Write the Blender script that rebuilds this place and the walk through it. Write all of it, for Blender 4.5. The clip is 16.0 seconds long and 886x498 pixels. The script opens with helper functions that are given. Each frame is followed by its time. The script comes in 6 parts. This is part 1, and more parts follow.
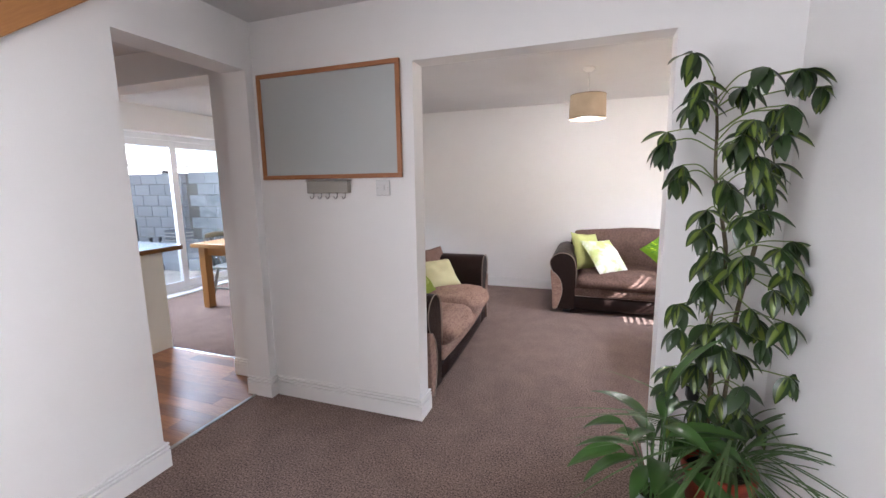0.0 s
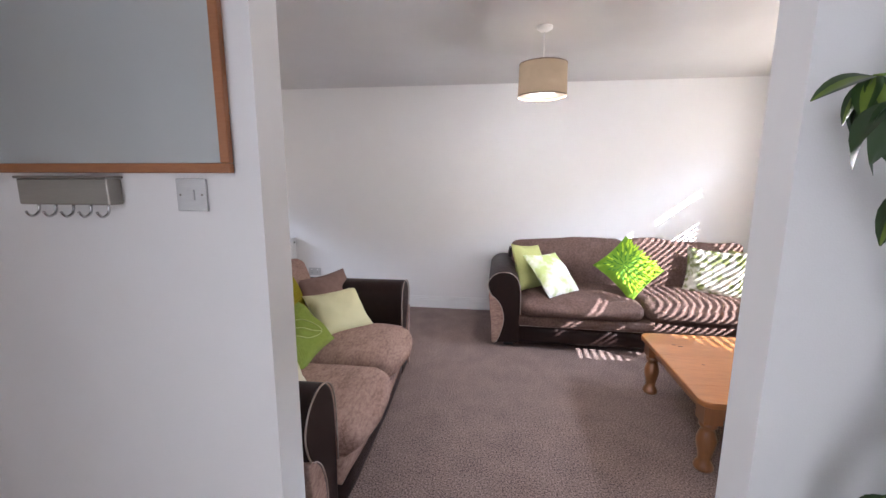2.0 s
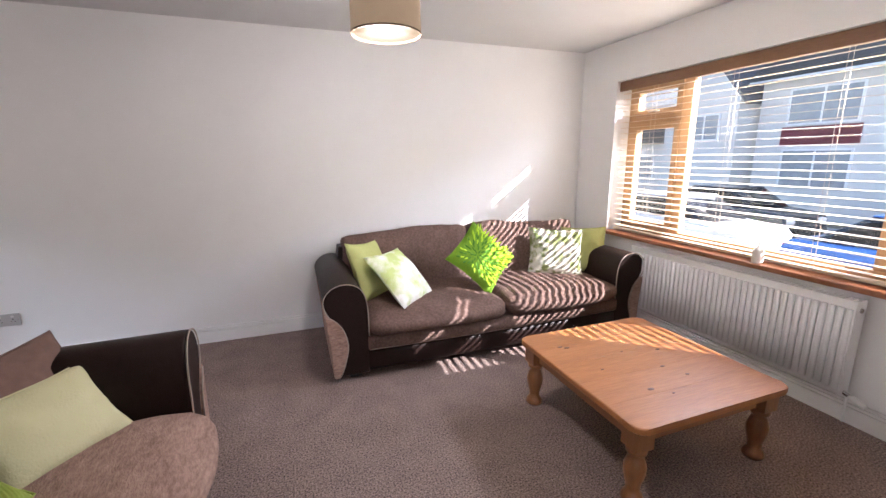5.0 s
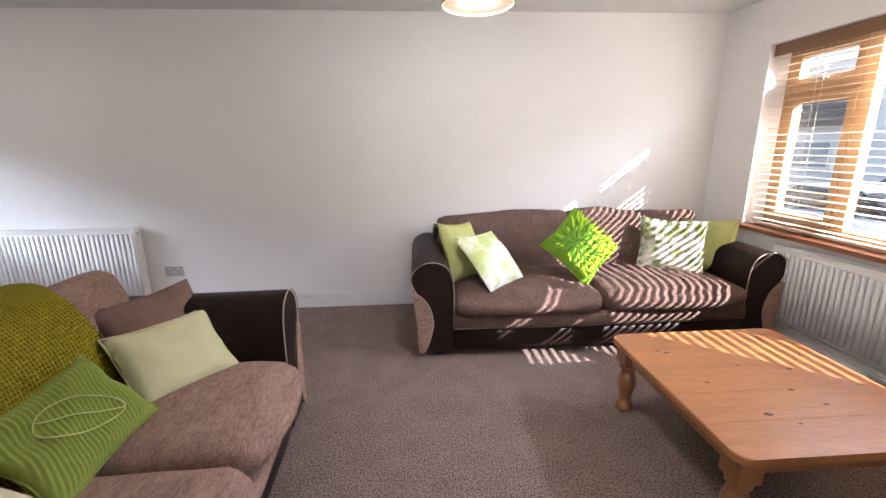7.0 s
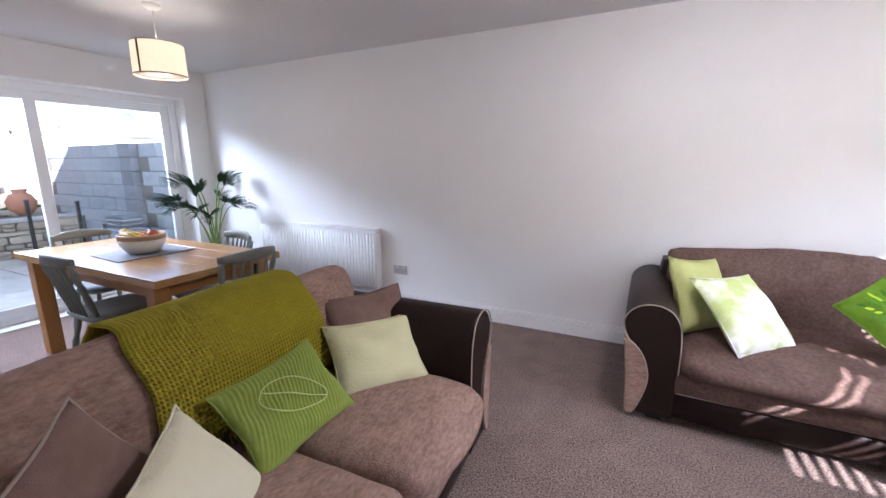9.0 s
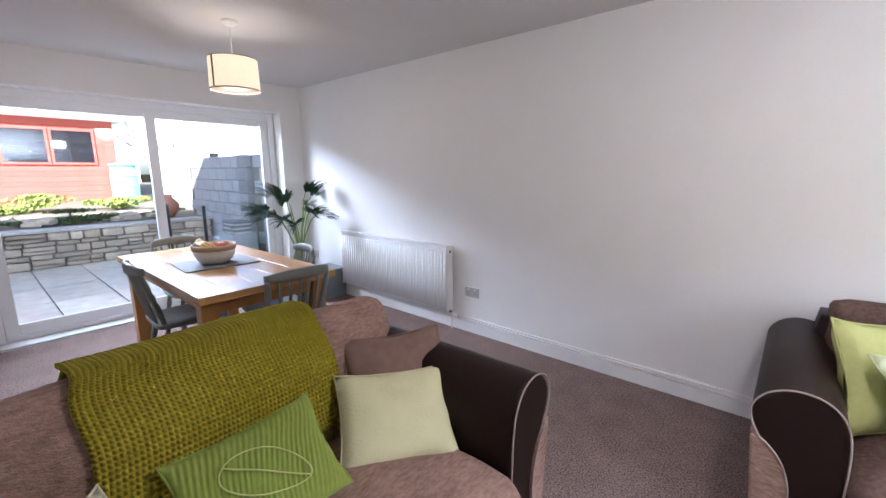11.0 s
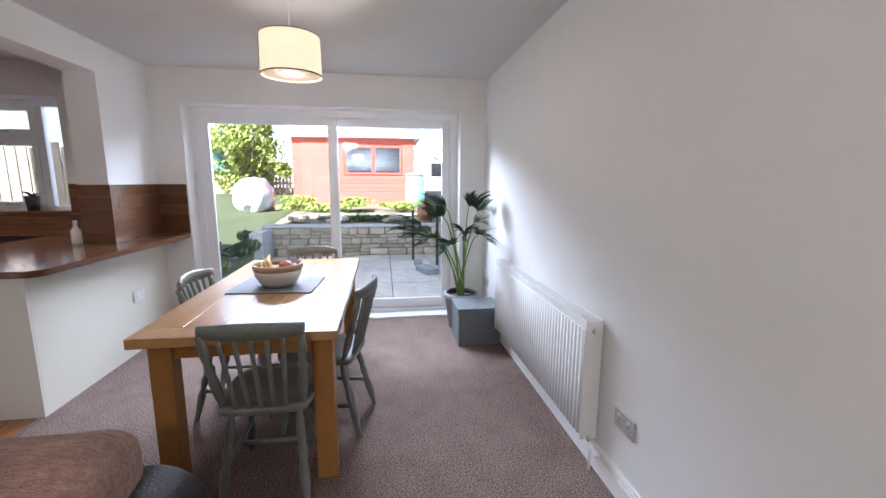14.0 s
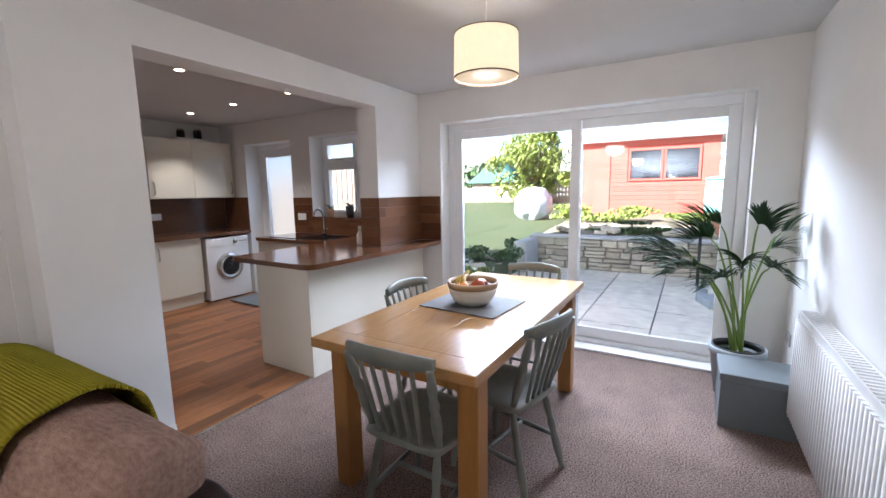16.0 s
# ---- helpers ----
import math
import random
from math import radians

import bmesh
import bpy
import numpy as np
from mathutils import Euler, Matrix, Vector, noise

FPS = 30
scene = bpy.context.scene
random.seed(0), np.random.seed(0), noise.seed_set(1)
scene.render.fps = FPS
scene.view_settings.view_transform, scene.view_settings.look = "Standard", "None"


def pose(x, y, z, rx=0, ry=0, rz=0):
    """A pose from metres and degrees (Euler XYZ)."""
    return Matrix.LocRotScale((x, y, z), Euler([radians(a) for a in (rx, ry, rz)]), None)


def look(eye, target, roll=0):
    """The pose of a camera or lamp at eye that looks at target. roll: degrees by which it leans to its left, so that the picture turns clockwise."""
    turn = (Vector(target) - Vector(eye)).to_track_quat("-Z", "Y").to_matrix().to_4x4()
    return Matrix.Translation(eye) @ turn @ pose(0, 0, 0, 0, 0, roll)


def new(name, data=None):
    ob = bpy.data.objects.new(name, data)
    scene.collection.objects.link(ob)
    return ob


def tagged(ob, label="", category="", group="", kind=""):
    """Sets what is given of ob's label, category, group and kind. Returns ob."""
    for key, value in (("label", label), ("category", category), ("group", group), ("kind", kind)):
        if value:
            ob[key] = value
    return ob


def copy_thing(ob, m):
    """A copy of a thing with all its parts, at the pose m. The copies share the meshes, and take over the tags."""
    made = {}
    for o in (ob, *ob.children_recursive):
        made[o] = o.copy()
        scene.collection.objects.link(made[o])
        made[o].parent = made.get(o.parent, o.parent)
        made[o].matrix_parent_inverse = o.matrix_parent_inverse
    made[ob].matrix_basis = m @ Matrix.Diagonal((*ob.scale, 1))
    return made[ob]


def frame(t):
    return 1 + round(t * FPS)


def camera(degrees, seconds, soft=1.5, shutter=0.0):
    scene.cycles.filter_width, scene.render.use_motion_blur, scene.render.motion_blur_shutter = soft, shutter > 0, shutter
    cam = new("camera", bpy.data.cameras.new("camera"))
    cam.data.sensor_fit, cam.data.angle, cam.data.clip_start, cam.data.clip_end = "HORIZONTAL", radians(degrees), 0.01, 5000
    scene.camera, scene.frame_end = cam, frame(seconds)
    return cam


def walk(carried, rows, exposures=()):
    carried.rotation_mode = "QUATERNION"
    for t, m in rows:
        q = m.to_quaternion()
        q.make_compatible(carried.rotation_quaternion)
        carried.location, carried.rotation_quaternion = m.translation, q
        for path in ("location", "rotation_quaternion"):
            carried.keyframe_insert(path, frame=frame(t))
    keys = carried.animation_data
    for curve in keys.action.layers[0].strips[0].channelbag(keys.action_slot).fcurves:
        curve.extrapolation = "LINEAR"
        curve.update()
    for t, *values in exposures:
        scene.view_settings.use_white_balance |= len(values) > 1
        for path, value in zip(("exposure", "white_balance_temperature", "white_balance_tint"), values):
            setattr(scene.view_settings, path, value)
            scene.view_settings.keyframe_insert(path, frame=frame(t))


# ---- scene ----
cam = camera(94.3, 16.0)
PATH = [
    (0, (0.915, -2.109, 1.402), (0.248, -0.249, 1.092), -0.8),
    (0.5, (0.8, -1.846, 1.38), (0.219, 0.046, 1.091), -0.7),
    (1, (0.744, -1.548, 1.416), (0.253, 0.365, 1.1), -0.5),
    (1.5, (0.685, -1.245, 1.432), (0.298, 0.695, 1.142), -0.5),
    (2, (0.615, -0.999, 1.433), (0.342, 0.953, 1.095), 0.2),
    (2.5, (0.501, -0.728, 1.438), (0.441, 1.245, 1.117), 0.1),
    (3, (0.466, -0.51, 1.417), (0.576, 1.462, 1.102), -0.1),
    (3.5, (0.458, -0.329, 1.442), (0.771, 1.619, 1.11), -0.5),
    (4, (0.45, -0.19, 1.425), (1.0, 1.7, 1.09), -0.8),
    (4.2, (0.413, -0.147, 1.434), (1.087, 1.701, 1.068), -0.9),
    (6.5, (0.459, -0.078, 1.382), (0.864, 1.815, 0.877), -0.9),
    (7, (0.576, -0.091, 1.374), (0.698, 1.845, 0.888), -0.7),
    (7.5, (0.577, -0.11, 1.376), (0.437, 1.831, 0.911), -0.2),
    (8, (0.598, -0.009, 1.366), (0.162, 1.889, 0.912), -0.4),
    (8.5, (0.572, 0.07, 1.376), (-0.099, 1.904, 0.944), -0.0),
    (9, (0.58, 0.139, 1.378), (-0.289, 1.893, 0.966), -0.3),
    (9.7, (0.614, 0.169, 1.407), (-0.44, 1.821, 1.008), -0.3),
    (12, (0.446, 1.23, 1.412), (-1.044, 2.519, 1.073), -0.3),
    (12.5, (0.343, 1.549, 1.395), (-1.28, 2.672, 1.078), -0.1),
    (13, (0.228, 1.855, 1.411), (-1.54, 2.739, 1.106), 0.3),
    (13.5, (0.134, 2.147, 1.398), (-1.753, 2.727, 1.079), 0.0),
    (14, (0.006, 2.386, 1.4), (-1.947, 2.671, 1.075), 0.3),
    (14.5, (-0.199, 2.594, 1.386), (-2.177, 2.541, 1.093), 1.0),
    (15, (-0.334, 2.766, 1.397), (-2.257, 2.302, 1.1), 1.0),
    (15.5, (-0.424, 2.815, 1.406), (-2.225, 1.998, 1.109), -0.4),
    (16, (-0.503, 2.796, 1.415), (-2.199, 1.774, 1.135), -1.0),
]
walk(cam, [(t, look(eye, target, roll)) for t, eye, target, roll in PATH], exposures=[(0.0, 3.02, 5850, 17), (2.0, 2.90, 5600, 17), (3.2, 2.84, 5400, 16), (4.0, 2.78, 5600, 19), (7.0, 2.78, 5950, 18), (7.6, 2.78, 5600, 18), (9.0, 2.86, 5500, 19), (13.0, 2.80, 5650, 17), (16.0, 2.85, 5750, 15)])

# ---- light ----
SUN = Vector((1.0, -0.81, 0.78)).normalized()
world = bpy.data.worlds.new("sky")
scene.world = world
world.use_nodes = True
wn = world.node_tree.nodes
sky = wn.new("ShaderNodeTexSky")
sky.sky_type = "NISHITA"
sky.sun_disc = False
sky.sun_elevation = math.asin(SUN.z)
sky.sun_rotation = math.atan2(SUN.x, SUN.y)
sky.dust_density = 2.0
world.node_tree.links.new(sky.outputs[0], wn["Background"].inputs[0])
wn["Background"].inputs[1].default_value = 0.062
sun_data = bpy.data.lights.new("sun", "SUN")
sun_data.energy, sun_data.angle, sun_data.color = 4.5, radians(0.4), (1.0, 0.95, 0.88)
sun = new("sun", sun_data)
sun.matrix_basis = look(SUN * 30, (0, 0, 0))


def lamp(name, place, watts, color, size=0.05, kind="POINT"):
    d = bpy.data.lights.new(name, kind)
    d.energy, d.color = watts, color
    d.shadow_soft_size = size
    o = new(name, d)
    o.location = place
    return o


WARM = (1.0, 0.86, 0.70)
SOFT = (1.0, 0.92, 0.82)


def area_lamp(name, x, y, z, wide, high, watts, target, spread=130, color=(0.84, 0.92, 1.0)):
    """An added area lamp; those outside the openings stand in for sky light."""
    d = bpy.data.lights.new(name, "AREA")
    d.shape, d.size, d.size_y, d.energy, d.color = "RECTANGLE", wide, high, watts, color
    d.spread = radians(spread)
    o = new(name, d)
    o.matrix_basis = look((x, y, z), target)
    return o


area_lamp("patio_door_skylight", -5.2, 1.60, 2.52, 2.5, 0.62, 44, (0.0, 2.2, 1.0), 120)
area_lamp("front_window_skylight", 4.2, 1.55, 2.60, 2.5, 0.60, 60, (-1.2, 2.0, 1.1), 120)
area_lamp("kitchen_window_skylight", -5.2, -1.4, 2.55, 2.3, 0.55, 5, (-1.6, -1.3, 0.8), 110)
# Two fill lamps added to brighten the hall; its walls have no door here.
area_lamp("hall_door_daylight", 1.64, -2.75, 1.25, 0.9, 1.9, 5, (-1.1, -2.9, 1.1), 100, (1.0, 0.97, 0.93))
area_lamp("front_door_daylight", -0.5, -3.50, 1.25, 0.9, 1.9, 3.6, (1.69, -1.0, 1.0), 90, (1.0, 0.97, 0.93))


# ---- materials ----
def material(name, color, rough=0.6, metal=0.0, color2=None, scale=30.0, bump=0.0, bump_scale=None, stretch=(1, 1, 1), spread=0.5, spec=0.5, random=0.0, big=0.12, coat=0.0, blotch=0.4):
    """Two tones mixed by noise at two scales, with fine relief."""
    m = bpy.data.materials.new(name)
    m.use_nodes = True
    nt = m.node_tree
    n, link = nt.nodes, nt.links.new
    b = n["Principled BSDF"]
    b.inputs["Roughness"].default_value, b.inputs["Metallic"].default_value = rough, metal
    b.inputs["Specular IOR Level"].default_value = spec
    b.inputs["Coat Weight"].default_value = coat
    b.inputs["Coat Roughness"].default_value = 0.15
    tc, mp = n.new("ShaderNodeTexCoord"), n.new("ShaderNodeMapping")
    link(tc.outputs["Object"], mp.inputs[0])
    mp.inputs["Scale"].default_value = stretch
    color2 = color2 or tuple(c * 0.86 for c in color)
    fine, wide = n.new("ShaderNodeTexNoise"), n.new("ShaderNodeTexNoise")
    fine.inputs["Scale"].default_value, fine.inputs["Detail"].default_value = scale, 4
    wide.inputs["Scale"].default_value, wide.inputs["Detail"].default_value = scale * big, 3
    for x in (fine, wide):
        link(mp.outputs[0], x.inputs["Vector"])
    add = n.new("ShaderNodeMath")
    add.operation = "MULTIPLY_ADD"
    link(fine.outputs["Fac"], add.inputs[0])
    add.inputs[1].default_value = 1 - blotch
    half = n.new("ShaderNodeMath")
    half.operation = "MULTIPLY"
    half.inputs[1].default_value = blotch
    link(wide.outputs["Fac"], half.inputs[0])
    link(half.outputs[0], add.inputs[2])
    ramp = n.new("ShaderNodeMapRange")
    ramp.inputs["From Min"].default_value, ramp.inputs["From Max"].default_value = 0.5 - spread / 2, 0.5 + spread / 2
    link(add.outputs[0], ramp.inputs["Value"])
    mix = n.new("ShaderNodeMix")
    mix.data_type = "RGBA"
    mix.inputs[6].default_value, mix.inputs[7].default_value = (*color2, 1), (*color, 1)
    link(ramp.outputs[0], mix.inputs[0])
    out = mix.outputs[2]
    if random:
        info, hsv = n.new("ShaderNodeObjectInfo"), n.new("ShaderNodeHueSaturation")
        rr = n.new("ShaderNodeMapRange")
        rr.inputs["To Min"].default_value, rr.inputs["To Max"].default_value = 1 - random, 1 + random
        link(info.outputs["Random"], rr.inputs["Value"])
        link(rr.outputs[0], hsv.inputs["Value"])
        link(out, hsv.inputs["Color"])
        out = hsv.outputs[0]
    link(out, b.inputs["Base Color"])
    if bump:
        bt, bn = n.new("ShaderNodeTexNoise"), n.new("ShaderNodeBump")
        bt.inputs["Scale"].default_value, bt.inputs["Detail"].default_value = bump_scale or scale, 3
        link(mp.outputs[0], bt.inputs["Vector"])
        bn.inputs["Strength"].default_value, bn.inputs["Distance"].default_value = bump, 0.01
        link(bt.outputs["Fac"], bn.inputs["Height"])
        link(bn.outputs[0], b.inputs["Normal"])
    return m


def glow(name, color, strength, base=(0.8, 0.75, 0.65)):
    m = material(name, base, 0.8)
    b = m.node_tree.nodes["Principled BSDF"]
    b.inputs["Emission Color"].default_value, b.inputs["Emission Strength"].default_value = (*color, 1), strength
    return m


def weave(name, color, color2, size, depth):
    """Chunky woven cloth: two crossed waves raise the yarn."""
    m = material(name, color, 0.95, color2=color2, scale=120, spec=0.1)
    nt = m.node_tree
    n, link = nt.nodes, nt.links.new
    tc = n.new("ShaderNodeTexCoord")
    prod = n.new("ShaderNodeMath")
    prod.operation = "MULTIPLY"
    for i, ax in enumerate("XY"):
        w = n.new("ShaderNodeTexWave")
        w.bands_direction = ax
        w.inputs["Scale"].default_value, w.inputs["Distortion"].default_value, w.inputs["Detail"].default_value = size, 0.15, 1
        link(tc.outputs["UV"], w.inputs["Vector"])
        link(w.outputs["Fac"], prod.inputs[i])
    bn = n.new("ShaderNodeBump")
    bn.inputs["Strength"].default_value, bn.inputs["Distance"].default_value = 1.0, depth
    link(prod.outputs[0], bn.inputs["Height"])
    link(bn.outputs[0], n["Principled BSDF"].inputs["Normal"])
    return m


def pane_glass(name, rough=0.0, tint=(0.97, 0.99, 0.98)):
    m = bpy.data.materials.new(name)
    m.use_nodes = True
    n, link = m.node_tree.nodes, m.node_tree.links.new
    b = n["Principled BSDF"]
    b.inputs["Base Color"].default_value = (*tint, 1)
    b.inputs["Roughness"].default_value, b.inputs["IOR"].default_value = rough, 1.45
    if rough:
        b.inputs["Transmission Weight"].default_value = 1.0
        return m
    n.remove(b)
    t, g, mx, fr = n.new("ShaderNodeBsdfTransparent"), n.new("ShaderNodeBsdfGlossy"), n.new("ShaderNodeMixShader"), n.new("ShaderNodeFresnel")
    t.inputs[0].default_value = (*tint, 1)
    g.inputs["Roughness"].default_value = 0.02
    fr.inputs[0].default_value = 1.35
    link(fr.outputs[0], mx.inputs[0])
    link(t.outputs[0], mx.inputs[1])
    link(g.outputs[0], mx.inputs[2])
    link(mx.outputs[0], n["Material Output"].inputs[0])
    return m


PAINT = material("white_wall_paint", (0.80, 0.79, 0.77), 0.75, color2=(0.77, 0.76, 0.74), scale=6, bump=0.06, bump_scale=220, spec=0.25)
# Greyer than the wall white: the ceiling's dimness is put into its colour.
CEIL = material("shaded_ceiling_paint", (0.66, 0.655, 0.65), 0.9, color2=(0.62, 0.615, 0.61), scale=4, bump=0.05, bump_scale=160, spec=0.15)
TRIM = material("gloss_white_trim", (0.82, 0.81, 0.79), 0.35, color2=(0.78, 0.77, 0.75), scale=12)
CARPET = material("brown_carpet", (0.35, 0.256, 0.218), 1.0, color2=(0.062, 0.044, 0.038), scale=125, bump=0.4, bump_scale=420, spread=0.30, spec=0.05, big=0.05, blotch=0.11)
UPVC = material("white_upvc", (0.84, 0.85, 0.86), 0.3, color2=(0.80, 0.81, 0.82), scale=8)
OAK = material("oak_window_frame", (0.47, 0.30, 0.155), 0.45, color2=(0.34, 0.20, 0.095), scale=40, stretch=(6, 1, 1), bump=0.15)
MAHOG = material("red_brown_sill", (0.30, 0.115, 0.05), 0.32, color2=(0.20, 0.07, 0.03), scale=30, stretch=(6, 0.6, 6), bump=0.1)
VALANCE = material("walnut_valance", (0.24, 0.125, 0.06), 0.4, color2=(0.16, 0.08, 0.04), scale=30, stretch=(6, 0.6, 6), bump=0.1)
SLAT = material("pale_wood_slat", (0.72, 0.60, 0.45), 0.45, color2=(0.62, 0.50, 0.36), scale=24, stretch=(4, 0.3, 4))
PINE = material("honey_pine", (0.41, 0.165, 0.050), 0.40, color2=(0.26, 0.093, 0.027), scale=16, stretch=(0.7, 8, 8), bump=0.05, coat=0.08, spread=0.4, random=0.07)
PINE_DARK = material("turned_pine", (0.27, 0.115, 0.042), 0.35, color2=(0.17, 0.065, 0.022), scale=18, stretch=(4, 4, 0.6), bump=0.05, coat=0.2)
KNOT = material("pine_knot", (0.10, 0.04, 0.02), 0.5)
DINER = material("oak_table_top", (0.50, 0.285, 0.115), 0.24, color2=(0.38, 0.20, 0.072), scale=22, stretch=(0.7, 8, 8), bump=0.04, coat=0.25, spread=0.4, random=0.05)
DINER_LEG = material("oak_table_leg", (0.43, 0.205, 0.058), 0.38, color2=(0.32, 0.14, 0.036), scale=22, stretch=(8, 8, 0.6), bump=0.04)
CHAIRPAINT = material("grey_green_chair_paint", (0.215, 0.225, 0.195), 0.45, color2=(0.155, 0.163, 0.143), scale=25, bump=0.05, bump_scale=90)
LEATHER = material("dark_brown_faux_leather", (0.022, 0.0118, 0.0095), 0.42, color2=(0.015, 0.0080, 0.0066), scale=35, bump=0.2, bump_scale=160, spec=0.15)
FABRIC = material("brown_chenille", (0.46, 0.305, 0.24), 0.95, color2=(0.235, 0.147, 0.114), scale=62, bump=0.7, bump_scale=170, stretch=(0.6, 1.3, 1.3), spread=0.36, spec=0.1, big=0.2)
FABRIC2 = material("brown_ribbed_cloth", (0.180, 0.117, 0.095), 0.95, color2=(0.100, 0.062, 0.050), scale=60, bump=0.5, bump_scale=260, spec=0.08, spread=0.30)
PIPING = material("taupe_piping", (0.42, 0.34, 0.28), 0.8)
LIME = material("lime_cotton", (0.50, 0.52, 0.21), 0.9, color2=(0.44, 0.46, 0.17), scale=40, bump=0.3, bump_scale=200, spec=0.1)
CREAMGREEN = material("pale_lime_cotton", (0.72, 0.69, 0.43), 0.9, color2=(0.64, 0.62, 0.36), scale=12, bump=0.3, bump_scale=120, spec=0.1)
CREAM = material("cream_cotton", (0.76, 0.72, 0.55), 0.9, color2=(0.70, 0.66, 0.48), scale=10, bump=0.2, bump_scale=120, spec=0.1)
LEAFGREEN = material("pleated_green_cotton", (0.34, 0.42, 0.09), 0.85, color2=(0.26, 0.33, 0.06), scale=50, bump=0.2, bump_scale=200, spec=0.15)
STITCH = material("lime_embroidery", (0.62, 0.68, 0.25), 0.7)
BROWNPILLOW = material("brown_pillow_cloth", (0.269, 0.175, 0.144), 0.9, color2=(0.200, 0.125, 0.100), scale=30, bump=0.35, bump_scale=220, spec=0.2)
PRINT = material("white_leaf_print", (0.80, 0.79, 0.73), 0.9, color2=(0.50, 0.58, 0.22), scale=9, bump=0.2, bump_scale=140, spread=0.14, spec=0.1)
PRINTDARK = material("sage_leaf_print", (0.66, 0.64, 0.56), 0.9, color2=(0.20, 0.23, 0.09), scale=15, bump=0.2, bump_scale=140, spread=0.09, spec=0.1)
PETAL = material("bright_lime_petal", (0.48, 0.68, 0.03), 0.8, color2=(0.30, 0.50, 0.02), scale=14, spec=0.15)
PETALBASE = material("mid_green_felt", (0.19, 0.34, 0.025), 0.85, color2=(0.12, 0.24, 0.02), scale=30, spec=0.1)
PETALDARK = material("deep_green_petal", (0.08, 0.22, 0.02), 0.8, color2=(0.05, 0.15, 0.015), scale=14, spec=0.15)
THROW = weave("olive_woven_throw", (0.42, 0.36, 0.025), (0.30, 0.25, 0.016), 23.0, 0.010)
WHITE = material("white_enamel", (0.82, 0.82, 0.81), 0.3, color2=(0.79, 0.79, 0.78), scale=10)
PLASTIC = material("white_plastic", (0.80, 0.80, 0.78), 0.35, color2=(0.76, 0.76, 0.74), scale=10)
PLATE = material("brushed_steel_plate", (0.58, 0.58, 0.57), 0.38, 0.45, scale=60, stretch=(1, 1, 12))
CHROME = material("brushed_chrome", (0.62, 0.62, 0.62), 0.25, 1.0)
STEEL = material("grey_steel", (0.36, 0.34, 0.30), 0.42, 0.8, scale=80, stretch=(1, 1, 20))
BLACK = material("black_plastic", (0.02, 0.02, 0.02), 0.4)
SHADE = glow("linen_shade", (1.0, 0.72, 0.42), 0.03, (0.34, 0.25, 0.16))
SHADE2 = glow("pale_linen_shade", (1.0, 0.78, 0.46), 0.14, (0.62, 0.54, 0.40))
SHADETRIM = material("brown_shade_trim", (0.15, 0.10, 0.06), 0.7)
DIFFUSER = glow("lit_diffuser", (1.0, 0.72, 0.40), 0.10, (0.02, 0.015, 0.009))
SPOTGLOW = glow("lit_spot", (1.0, 0.82, 0.55), 3.0)
CREAMGLOSS = material("cream_gloss_door", (0.74, 0.71, 0.61), 0.12, color2=(0.72, 0.69, 0.59), scale=4)
WALNUT = material("walnut_block_worktop", (0.17, 0.075, 0.035), 0.2, color2=(0.095, 0.040, 0.018), scale=22, stretch=(1, 8, 8), bump=0.04, coat=0.3, random=0.25)
LAMINATE = material("walnut_laminate_board", (0.31, 0.135, 0.052), 0.42, color2=(0.15, 0.056, 0.020), scale=20, stretch=(0.7, 9, 9), bump=0.06, random=0.42, coat=0.08, spread=0.35)
WALNUT_TOP = material("walnut_worktop", (0.15, 0.066, 0.030), 0.14, color2=(0.085, 0.035, 0.016), scale=14, stretch=(1.0, 9, 9), bump=0.03, coat=0.35)
GLASS = pane_glass("window_glass")
FROST = pane_glass("obscured_glass", 0.35, (0.60, 0.66, 0.71))
CURTAINED = material("net_curtained_glass", (0.42, 0.45, 0.47), 0.12, color2=(0.22, 0.25, 0.28), scale=5, spread=0.5)
DARKGLASS = material("dark_glass", (0.015, 0.015, 0.018), 0.06)
BOARD = material("grey_white_board", (0.45, 0.475, 0.465), 0.12, color2=(0.43, 0.455, 0.445), scale=3)
BOARDFRAME = material("cherry_board_frame", (0.38, 0.155, 0.055), 0.4, color2=(0.28, 0.105, 0.035), scale=30, stretch=(1, 6, 6), bump=0.1)
RED_CLAY = material("terracotta_red_pot", (0.36, 0.055, 0.03), 0.4, color2=(0.28, 0.04, 0.02), scale=20, bump=0.05)
GREYPOT = material("blue_grey_pot", (0.33, 0.36, 0.38), 0.55, color2=(0.28, 0.31, 0.33), scale=20, bump=0.05)
SILVERBAG = material("crinkled_silver_wrap", (0.50, 0.53, 0.55), 0.3, 0.4, color2=(0.30, 0.33, 0.36), scale=30, bump=0.8, bump_scale=40)
GREYBOX = material("slate_grey_box", (0.15, 0.17, 0.18), 0.55, color2=(0.13, 0.148, 0.158), scale=15, bump=0.04)
SOIL = material("potting_soil", (0.025, 0.018, 0.013), 0.95, color2=(0.05, 0.035, 0.025), scale=60, bump=1.0)
LEAF = material("dark_glossy_leaf", (0.033, 0.066, 0.017), 0.32, color2=(0.017, 0.038, 0.012), scale=16, random=0.1)
LEAFVAR = material("lime_leaf_centre", (0.19, 0.25, 0.035), 0.4, color2=(0.08, 0.13, 0.02), scale=16)
LILY = material("peace_lily_leaf", (0.065, 0.15, 0.03), 0.35, color2=(0.035, 0.09, 0.02), scale=12)
SPIDER = material("strap_leaf", (0.10, 0.17, 0.05), 0.5, color2=(0.05, 0.10, 0.03), scale=10)
